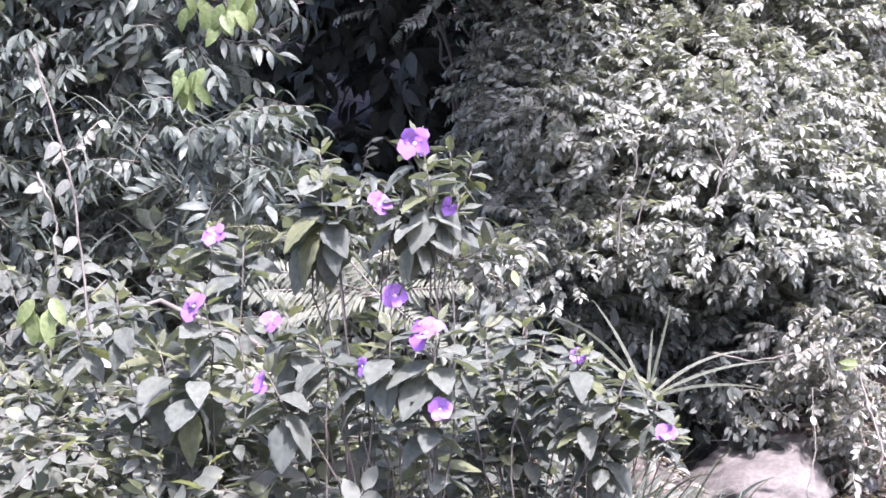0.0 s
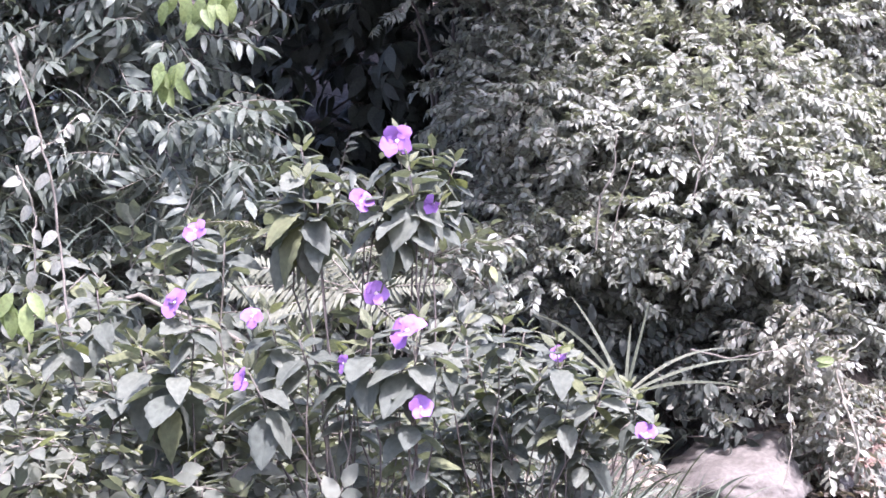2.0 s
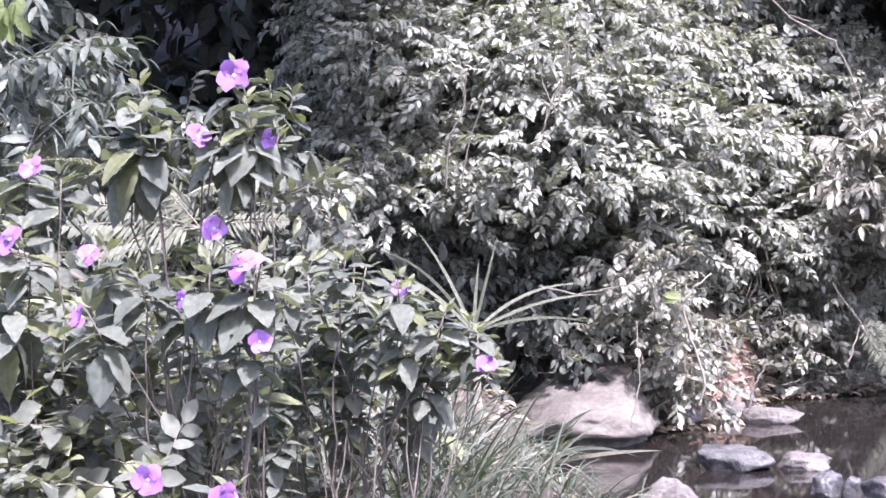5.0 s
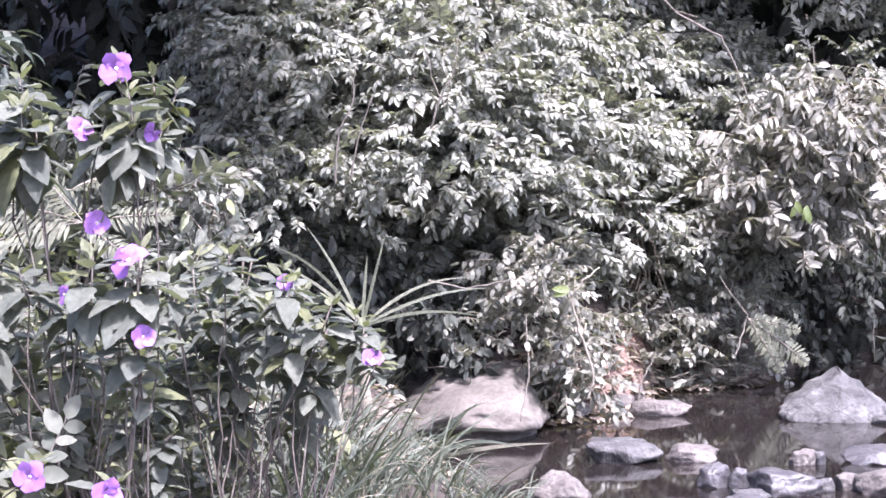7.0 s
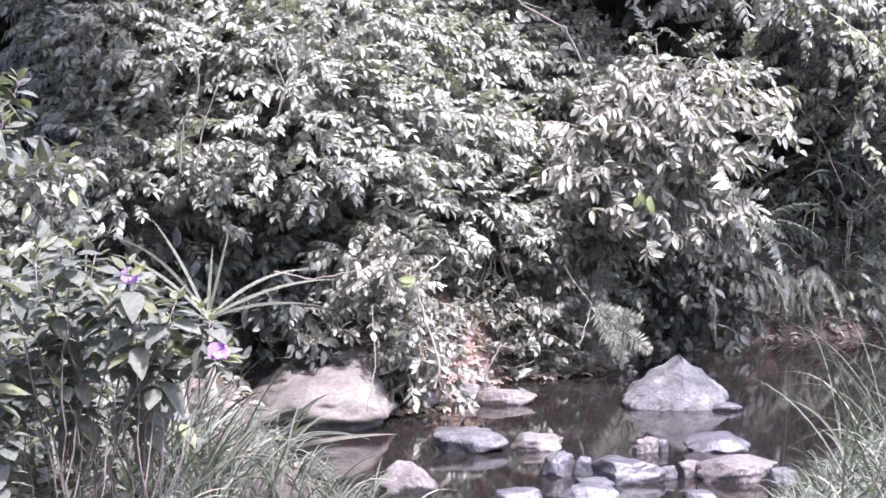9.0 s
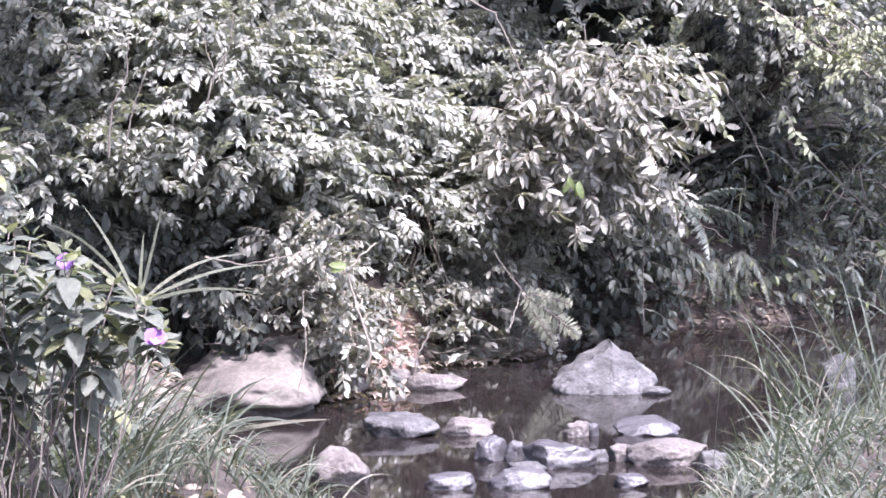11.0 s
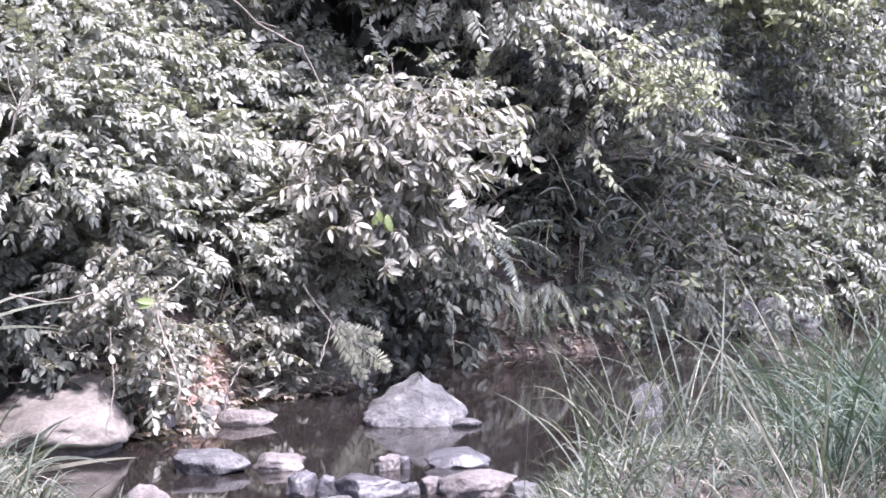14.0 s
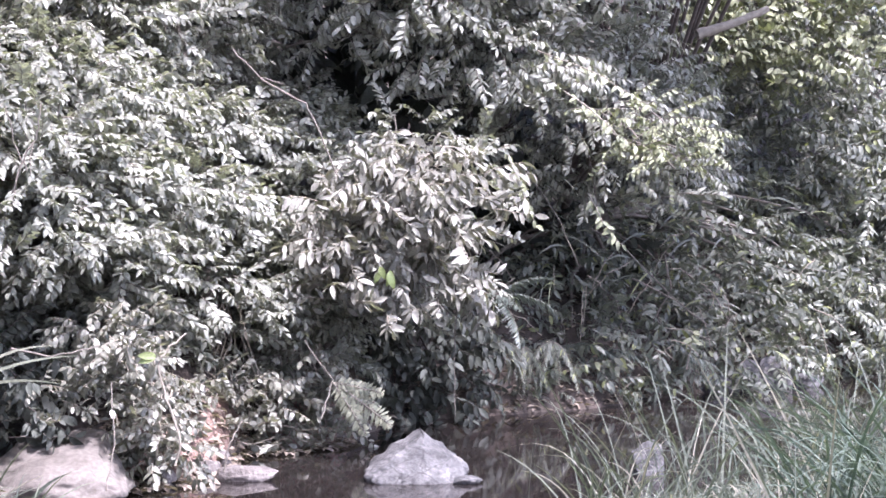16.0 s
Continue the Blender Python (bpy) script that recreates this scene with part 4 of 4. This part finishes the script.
fern("fern", "fern hanging over the waterline", "fern", spot(430, 335, 11.9), [((0.75, -0.1, -0.5), 1.2, 0), ((0.55, -0.2, -0.8), 1.0, 0), ((0.9, -0.1, -0.15), 0.85, 0)], FLAT, "ferns", (0, -1, 0.5))
for u, v, d, n in ((870, 270, 14.9, 12), (930, 280, 15.0, 12), (990, 290, 15.1, 10), (690, 330, 14.3, 8), (600, 340, 14.2, 7), (540, 350, 14.2, 6), (1110, 300, 15.2, 7)):
    fern("fern", "blue-green fern on the shaded bank", "fern", spot(u, v, d), [(w, z * (0.62 if u > 800 else 0.55), r) for w, z, r in tuft(n, 0.15)], DROOP, "bank ferns")
fern("palm", "small palm with arching dark fronds", "palm", spot(725, 180, 13.3), [((0.9, -0.3, 0.2), 0.85, -35), ((0.9, -0.25, 0.75), 0.8, -30), ((0.3, -0.9, 0.1), 0.7, 0), ((-0.6, -0.6, 0.3), 0.6, 20), ((0.5, -0.7, -0.5), 0.9, -30)], PALM)
for u, v, d in ((680, 215, 14.1), (715, 250, 14.1), (745, 265, 14.2), (780, 275, 14.2), (830, 265, 14.3)):
    fern("fern", "hanging fern with dry drooping fronds", "fern", spot(u, v, d), [(w, z * 0.62, r) for w, z, r in tuft(8, -0.3)], HANG, "hanging ferns")


# ---- grass and strap leaves ----
def blade(q, foot, way, length, width, sag, mi=0, rows=7, face=None):
    """A long narrow blade that rises and bows over."""
    way = Vector(way).normalized()
    flat = Vector((way.x, way.y, 0))
    flat = flat.normalized() if flat.length > 1e-3 else Vector((1, 0, 0))
    side = flat.cross(Vector((0, 0, 1))) + Vector((random.uniform(-.3, .3), random.uniform(-.3, .3), 0))
    if face is not None:
        side = way.cross(Vector(face))
    side.normalize()
    vs, fs = [], []
    for i in range(rows + 1):
        s = i / rows
        p = Vector(foot) + way * (length * s) + (flat * 0.45 - Vector((0, 0, 1))) * (sag * length * s ** 2.4)
        w = width * 0.5 * min(1, 0.5 + s * 2) * (1 - s ** 3) + 0.0006
        vs += [p + side * w, p + Vector((0, 0, -0.3 * w)), p - side * w]
    for i in range(rows):
        a = 3 * i
        fs += [(a, a + 1, a + 4, a + 3), (a + 1, a + 2, a + 5, a + 4)]
    q.faces(vs, fs, mi)


def grass(label, poly, n, length, width, sag, mats, lean=(0, 0), rows=7, tufts=26):
    """poly in metres (x, y) on the ground."""
    q = Soup()
    xs, ys = [p[0] for p in poly], [p[1] for p in poly]
    cs = []
    while len(cs) < tufts:
        x, y = random.uniform(min(xs), max(xs)), random.uniform(min(ys), max(ys))
        if inside(poly, x, y):
            cs.append((x, y))
    for i in range(n):
        cx, cy = random.choice(cs)
        x, y = cx + random.gauss(0, 0.09), cy + random.gauss(0, 0.09)
        a = random.uniform(0, 2 * math.pi)
        l = random.uniform(*length)
        way = (math.cos(a) * 0.42 + lean[0], math.sin(a) * 0.42 + lean[1], 1)
        blade(q, (x, y, ground_height(x, y) - 0.02), way, l, random.uniform(*width), random.uniform(*sag), 0, rows, rng.normal(size=3) + np.array((0, -0.6, 0.3)))
    return tagged(new("grass", q.mesh("grass", mats)), label, "grass", kind="stuff")


def px(u, d):
    return (u * d / K, d)


grass("tall arching grey-green grass on the near bank", [px(900, 6.2), px(870, 7.6), px(960, 8.8), px(1500, 9.4), px(1500, 5.7), px(900, 5.7)], 350, (0.35, 0.92), (0.004, 0.008), (0.05, 0.6), [M_GRASS], (-0.03, 0), 9, 44)
grass("low matted grass between the tall tufts", [px(820, 6.0), px(830, 7.2), px(980, 8.6), px(1500, 9.2), px(1500, 5.5), px(830, 5.5)], 4600, (0.08, 0.24), (0.004, 0.008), (0.3, 1.0), [M_GRASS, M_BARK], (0, 0), 4, 640)
grass("short pale grass at the edge of the stones", [px(790, 6.2), px(790, 7.9), px(900, 8.6), px(1050, 6.2)], 360, (0.12, 0.36), (0.004, 0.007), (0.3, 1.0), [M_GRASS], (-0.05, 0), 7, 40)
grass("tall green grass beside the stream", [px(1330, 6.2), px(1580, 6.2), px(1580, 6.9), px(1350, 6.9)], 240, (0.5, 1.05), (0.005, 0.010), (0.2, 0.8), [M_GREENGRASS], (-0.1, 0), 9, 18)
grass("pale arching grass below the flowering shrub", [px(-560, 5.3), px(-260, 5.5), px(-190, 6.2), px(-170, 7.2), px(-480, 7.2)], 640, (0.3, 0.65), (0.005, 0.011), (0.15, 0.6), [M_GRASS], (0.05, 0), 8, 36)
grass("dry pale tufts on the red bank", [px(200, 12.1), px(290, 12.35), px(420, 12.75), px(400, 12.95), px(200, 12.4)], 220, (0.08, 0.2), (0.004, 0.007), (0.5, 1.2), [M_DRY], (0, -0.3), 5, 14)
grass("short arching grass below the boulder", [px(-200, 6.2), px(20, 6.3), px(10, 7.2), px(-200, 7.2)], 300, (0.18, 0.42), (0.004, 0.008), (0.3, 0.9), [M_GRASS], (0.05, 0), 7, 18)
grass("pale arching grass at the foot of the shrubs", [px(-1500, 4.1), px(-1130, 4.1), px(-1160, 4.6), px(-1500, 4.6)], 200, (0.35, 0.7), (0.005, 0.010), (0.2, 0.6), [M_GRASS], (0.1, 0), 8, 12)


def clump(name, label, foot, blades, width, mat, category, group=""):
    """A plant of long strap leaves, each a part; blades: rows of way, length, sag."""
    ob = thing(name, foot, label, category, group)
    for way, length, sag in blades:
        q = Soup()
        blade(q, (0, 0, 0), way, length, width, sag, 0, 10, (random.uniform(-.3, .3), -1, random.uniform(0.1, 0.6)))
        part("leaf", q.mesh("leaf", [mat]), ob)
    return ob


foot = spot(-248, 352, 8.0)
clump("strap_leaf_plant", "clump of long arching pale strap leaves", foot,
      [((-0.62, -0.1, 1.0), 0.62, 0.3), ((-0.45, -0.1, 1.1), 0.5, 0.12), ((-0.7, -0.1, 0.8), 0.5, 0.22), ((0.28, -0.1, 1.1), 0.4, 0.0), ((0.06, 0, 1), 0.30, 0.03),
       ((0.75, -0.1, 0.72), 0.52, 0.3), ((0.85, -0.2, 0.5), 0.56, 0.2), ((0.9, -0.2, 0.35), 0.48, 0.25)], 0.013, M_STRAP, "plant")
q = Soup()
tube(q, bend((0, 0, 0), (0.02, 0.02, ground_height(foot.x, foot.y) - foot.z - 0.03), 0.01, 5, 0.004), 0.02, 0.026, 0, 8)
part("stem", q.mesh("stem", [M_PALESTEM]), bpy.data.objects["strap_leaf_plant"])
q = spot(-130, 0, 8.2)
q.z = ground_height(q.x, q.y)
clump("strap_leaf_plant", "small clump of green strap leaves by the boulder", q, [((0.9, -0.2, 0.6), 0.4, 0.4), ((0.7, -0.3, 0.8), 0.42, 0.4), ((0.5, 0, 1), 0.4, 0.3), ((-0.4, -0.2, 0.9), 0.4, 0.3), ((0.95, -0.1, 0.25), 0.5, 0.1)], 0.018, M_GRASS, "plant")

# narrow drooping leaves inside the broad-leaved tree
q = Soup()
for i in range(240):
    p = spot(random.uniform(-1420, -900), random.uniform(-200, 170), random.uniform(7.0, 7.5))
    a = random.uniform(-0.9, 0.9)
    blade(q, p, (math.sin(a), -0.3, random.uniform(-0.1, 0.6)), random.uniform(0.12, 0.25), 0.013, random.uniform(0.5, 1.0), 0, 6)
tagged(new("bamboo_leaves", q.mesh("bamboo_leaves", [M_LEAF_LEFT])), "narrow drooping grey-green leaves in the shade", "foliage", kind="stuff")

# ---- lime-green young leaves ----
LIME = [leaf_mesh(0.115, 0.05, 0.3, 0.25, 0.1, M_LIME) for _ in range(3)]
for u, v, d, n, size in ((-1081, -235, 6.75, 11, 0.85), (-1068, -375, 6.75, 5, 0.85), (-1015, -350, 6.75, 6, 0.85), (-979, -375, 6.75, 7, 0.85), (-1385, 190, 5.6, 6, 1.0), (520, 135, 10.9, 5, 0.8), (690, 60, 14.0, 3, 1.0), (780, -60, 14.2, 4, 1.1)):
    at = spot(u, v, d)
    ob = thing("young_leaves", at, "hanging cluster of bright lime-green young leaves", "leaf cluster", "young leaf clusters")
    for i in range(n):
        way = (random.uniform(-.8, .8), random.uniform(-.5, .1), -1)
        part("leaf", random.choice(LIME), ob, m=Matrix.Translation((random.uniform(-.05, .05), random.uniform(-.03, .03), random.uniform(-.05, .03))) @ basis(way, (0, -1, 0.3), random.uniform(-.5, .5)) @ Matrix.Scale(size * random.uniform(0.8, 1.1), 4))

# ---- vines, stems and twigs ----
def vine(name, label, pts, r0, r1, mat, leaves=(), category="vine", group="", leaf_mesh_=None, size=0.5):
    """pts: rows of bearing, drop, distance; leaves: how far along each leaf sits."""
    ps = [spot(*p) for p in pts]
    fine = []
    for i in range(len(ps) - 1):
        for k in range(5):
            fine.append(ps[i].lerp(ps[i + 1], k / 5) + Vector((random.uniform(-1, 1), random.uniform(-1, 1), random.uniform(-1, 1))) * 0.006)
    fine.append(ps[-1])
    q = Soup()
    tube(q, fine, r0, r1, 0, 6)
    ob = thing(name, ps[0], label, category, group)
    inv = Matrix.Translation(-ps[0])
    part("stem", q.mesh("stem", [mat]), ob, m=inv)
    for f in leaves:
        p = fine[min(len(fine) - 1, int(f * (len(fine) - 1)))]
        way = (random.uniform(-1, 1), random.uniform(-.6, 0.1), random.uniform(-1, -0.1))
        part("leaf", random.choice(leaf_mesh_ or PALE), ob, m=inv @ Matrix.Translation(p) @ basis(way, (0, -1, 0.6)) @ Matrix.Scale(size * random.uniform(0.7, 1.2), 4))
    return ob


PALE = [leaf_mesh(0.1, 0.06, 0.25, 0.2, 0.1, M_LEAF_PALE, 0.38) for _ in range(3)]
vine("vine", "long pale vine stem with a few small leaves", [(-1390, -290, 5.6), (-1340, -130, 5.6), (-1312, -20, 5.6), (-1295, 120, 5.6), (-1275, 250, 5.55), (-1240, 450, 5.5), (-1235, 640, 5.5)], 0.0045, 0.0035, M_BARK, (0.2, 0.3, 0.32, 0.45, 0.5, 0.6, 0.7), size=0.6)
vine("vine", "thin vine hung with small bright leaves", [(-1380, -60, 5.7), (-1350, 10, 5.7), (-1345, 60, 5.7), (-1352, 240, 5.7), (-1370, 360, 5.7)], 0.004, 0.003, M_PALESTEM, [0.1, 0.3, 0.5, 0.6, 0.8, 0.9], size=0.55)
vine("vine", "short vine with a row of small bright leaves", [(-1340, -80, 6.3), (-1300, -110, 6.3), (-1260, -150, 6.3)], 0.003, 0.002, M_PALESTEM, [0.1, 0.25, 0.4, 0.55, 0.7, 0.85, 1.0], size=0.4)
vine("sapling", "bent pale stem with one yellow-green leaf", [(150, 480, 9.9), (160, 440, 9.9), (135, 360, 9.9), (122, 300, 9.9), (140, 270, 9.9), (170, 245, 9.95)], 0.007, 0.004, M_PALESTEM, (), "sapling")
ob = thing("young_leaves", spot(118, 285, 9.85), "single round yellow-green leaf", "leaf cluster", "young leaf clusters")
for i in range(2):
    part("leaf", LIME[i], ob, m=basis((-1, -0.2, -0.3 + 0.4 * i), (0, -1, 0.3)) @ Matrix.Scale(0.8, 4))
SPRIG = [leaf_mesh(0.1, 0.045, 0.3, 0.3, 0.1, M_YELLOW) for _ in range(3)]
for pts in ([(800, -260, 13.2), (880, -235, 12.9), (950, -200, 12.7), (1010, -165, 12.6)], [(850, -190, 12.9), (910, -150, 12.7), (950, -110, 12.6), (985, -90, 12.6)],
            [(740, -90, 12.8), (765, -40, 12.6), (780, 10, 12.6), (800, 55, 12.6)], [(900, 0, 13.0), (925, 50, 12.9), (960, 90, 12.9)]):
    vine("spray", "drooping spray of small yellow-green leaves", pts, 0.005, 0.002, M_PALESTEM, [0.1 + 0.9 * i / 19 for i in range(20)], "branch", "yellow-green sprays", SPRIG, 0.62)
for pts, r in (([(-300, 95, 10.2), (-290, 0, 10.2), (-268, -40, 10.2), (-262, -110, 10.2)], 0.008), ([(-270, 85, 10.2), (-255, 10, 10.2), (-230, -60, 10.2)], 0.007),
               ([(-130, 0, 10.1), (-110, -60, 10.1), (-85, -105, 10.1), (-80, -160, 10.1)], 0.007), ([(-105, -40, 10.1), (-125, -90, 10.1), (-140, -150, 10.1)], 0.006),
               ([(300, -205, 11.2), (380, -160, 11.2), (405, -110, 11.2), (440, -30, 11.2)], 0.009), ([(250, -255, 11.3), (300, -205, 11.3), (340, -195, 11.2)], 0.008),
               ([(345, -262, 13.4), (450, -285, 13.4), (540, -310, 13.4), (610, -350, 13.4)], 0.014), ([(-130, 270, 8.7), (-60, 285, 8.8), (20, 265, 8.9)], 0.007),
               ([(652, 90, 12.3), (653, 200, 12.3), (650, 300, 12.3), (652, 405, 12.3)], 0.006), ([(540, -140, 12.4), (545, -30, 12.4), (540, 40, 12.4)], 0.006),
               ([(770, -60, 13.8), (840, 40, 13.8), (880, 130, 13.8)], 0.008), ([(800, -300, 13.9), (860, -180, 13.9), (900, -60, 13.9), (920, 60, 13.9)], 0.008),
               ([(1040, 110, 14.8), (1055, 170, 14.8), (1020, 230, 14.8)], 0.01), ([(900, 60, 14.4), (960, 90, 14.4), (1050, 180, 14.6)], 0.01), ([(980, 150, 14.6), (1060, 190, 14.6), (1140, 250, 14.9)], 0.008),
               ([(235, 490, 11.0), (245, 440, 11.0), (270, 400, 11.1)], 0.007), ([(30, 520, 9.7), (45, 440, 9.8), (40, 330, 9.9)], 0.006), ([(410, 400, 11.6), (430, 330, 11.7), (380, 260, 11.7)], 0.007)):
    vine("branch", "bare crooked grey branch among the leaves", pts, r * 0.75, r * 0.4, M_BARK, (), "branch", "bare branches")
for i in range(40):
    u, v = random.uniform(480, 1350), random.uniform(60, 330)
    d = float(np.interp(u, [480, 900, 1350], [14.0, 14.4, 15.9])) + random.uniform(-.2, .2)
    a = random.uniform(0, math.pi)
    l = random.uniform(40, 110)
    vine("twig", "thin bare twig on the shaded bank", [(u, v, d), (u + l * 0.5 * math.cos(a), v + l * 0.5 * math.sin(a) - 8, d), (u + l * math.cos(a), v + l * math.sin(a), d)], 0.005, 0.003, M_PALESTEM, (), "twig", "bank twigs")
ob = vine("sapling", "small plant with a few pale leaves on the far bank", [(1085, 320, 14.8), (1092, 280, 14.8), (1096, 250, 14.8)], 0.005, 0.003, M_PALESTEM, (0.6, 0.7, 0.8, 0.85, 0.9, 1.0, 1.0), "sapling", "", SPRIG, 0.8)

for i in range(22):
    u, v = random.uniform(190, 440), random.uniform(395, 455)
    d = 12.0 + (u - 190) * 0.002 + random.uniform(-.1, .1)
    a, l = random.uniform(-0.6, 0.6) + (math.pi if i % 2 else 0), random.uniform(30, 75)
    vine("twig", "dry pale twig on the red bank", [(u, v, d), (u + l * 0.5 * math.cos(a), v + l * 0.4 * math.sin(a) + 6, d), (u + l * math.cos(a), v + l * math.sin(a), d - 0.05)], 0.005, 0.003, M_PALESTEM, (), "twig", "shore twigs")

# ---- red soil, gravel and litter ----
q = Soup()
us, steps = np.linspace(40, 470, 60), np.linspace(-0.12, 0.34, 26)
vs = []
for e in steps:
    for u in us:
        d = far_shore(u) + e * (1 + 0.7 * noise.noise(Vector((u * 0.02, 0, 4)))) * min(1.0, (475 - u) / 60, (u - 30) / 60)
        x = u * d / K
        vs.append((x, d, ground_height(x, d) + 0.012 + 0.03 * noise.noise(Vector((x * 7, d * 7, 2))) + 0.012 * noise.noise(Vector((x * 25, d * 25, 5)))))
q.faces(vs, [(j * 60 + i, j * 60 + i + 1, (j + 1) * 60 + i + 1, (j + 1) * 60 + i) for j in range(25) for i in range(59)])
tagged(new("soil_bank", q.mesh("soil_bank", [M_REDEARTH])), "bare reddish earth sloping to the water's edge", "soil", kind="structure")
PEBBLES = []
for i in range(5):
    bm = bmesh.new()
    bmesh.ops.create_icosphere(bm, subdivisions=1, radius=1)
    for q in bm.verts:
        q.co *= 1 + 0.35 * noise.noise(q.co * 1.7 + Vector((i * 5, 0, 0)))
        q.co.z *= 0.6
    w = Soup(); bm.verts.index_update()
    w.faces([q.co[:] for q in bm.verts], [[q.index for q in f.verts] for f in bm.faces]); bm.free()
    PEBBLES.append(w)
q = Soup()
for i in range(6000):
    u, d = random.uniform(600, 1500), random.uniform(6.6, 9.9)
    x, y = px(u, d)
    z = ground_height(x, y)
    r = 0.006 + 0.02 * random.random() ** 3
    q.soup(random.choice(PEBBLES), Matrix.Translation((x, y, z + r * 0.3)) @ Matrix.Rotation(random.uniform(0, 6), 4, "Z") @ Matrix.Scale(r, 4))
tagged(new("gravel", q.mesh("gravel", [M_BOULDER])), "grey-brown gravel on the near bank", "gravel", kind="stuff")
q = Soup()
for i in range(6400):
    if i >= 5000:
        u = random.uniform(20, 470)
        d = far_shore(u) - 0.35 + random.random() * 0.9
    elif i % 2:
        u, d = random.uniform(-1500, -60), random.uniform(5, 10.5)
    else:
        u = random.uniform(0, 1500)
        d = far_shore(u) + random.random() ** 2 * 1.2
    x, y = px(u, d)
    z = max(ground_height(x, y), 0.005 if i >= 5000 else -1)
    if z < 0:
        continue
    a = random.uniform(0, 6.28)
    leaf(q, Matrix.Translation((x, y, z + 0.012)) @ basis((math.cos(a), math.sin(a), random.uniform(-.1, .35)), (random.uniform(-.5, .5), random.uniform(-.5, .5), 1)), random.uniform(0.04, 0.1), random.uniform(0.02, 0.045), 0.4, 0.3, 0, 2)
tagged(new("leaf_litter", q.mesh("leaf_litter", [M_DRY])), "dry pale brown fallen leaves on the banks", "leaf litter", kind="stuff")

vine("fallen_trunk", "pale brown leaning trunk on the wooded slope", [(1100, -296, 14.9), (1150, -310, 14.9), (1235, -345, 15.0)], 0.045, 0.03, M_PALESTEM, (), "trunk")
q = Soup()
for i in range(130):
    u = random.uniform(820, 1330)
    v = random.uniform(-60, 190) + (u - 1000) * 0.12
    p = spot(u, v, float(np.interp(u, [800, 1100, 1350], [14.3, 15.6, 16.9])) + random.uniform(-.3, .2))
    a = random.uniform(-1.4, 1.4)
    blade(q, p, (math.sin(a), -0.4, random.uniform(-0.1, 0.6)), random.uniform(0.12, 0.3), 0.016, random.uniform(0.5, 1.2), 0, 6, rng.normal(size=3) + np.array((0, -1, 0.3)))
tagged(new("bamboo_leaves", q.mesh("bamboo_leaves", [M_LEAF_FAR])), "long drooping grey-green leaves on the far slope", "foliage", kind="stuff")
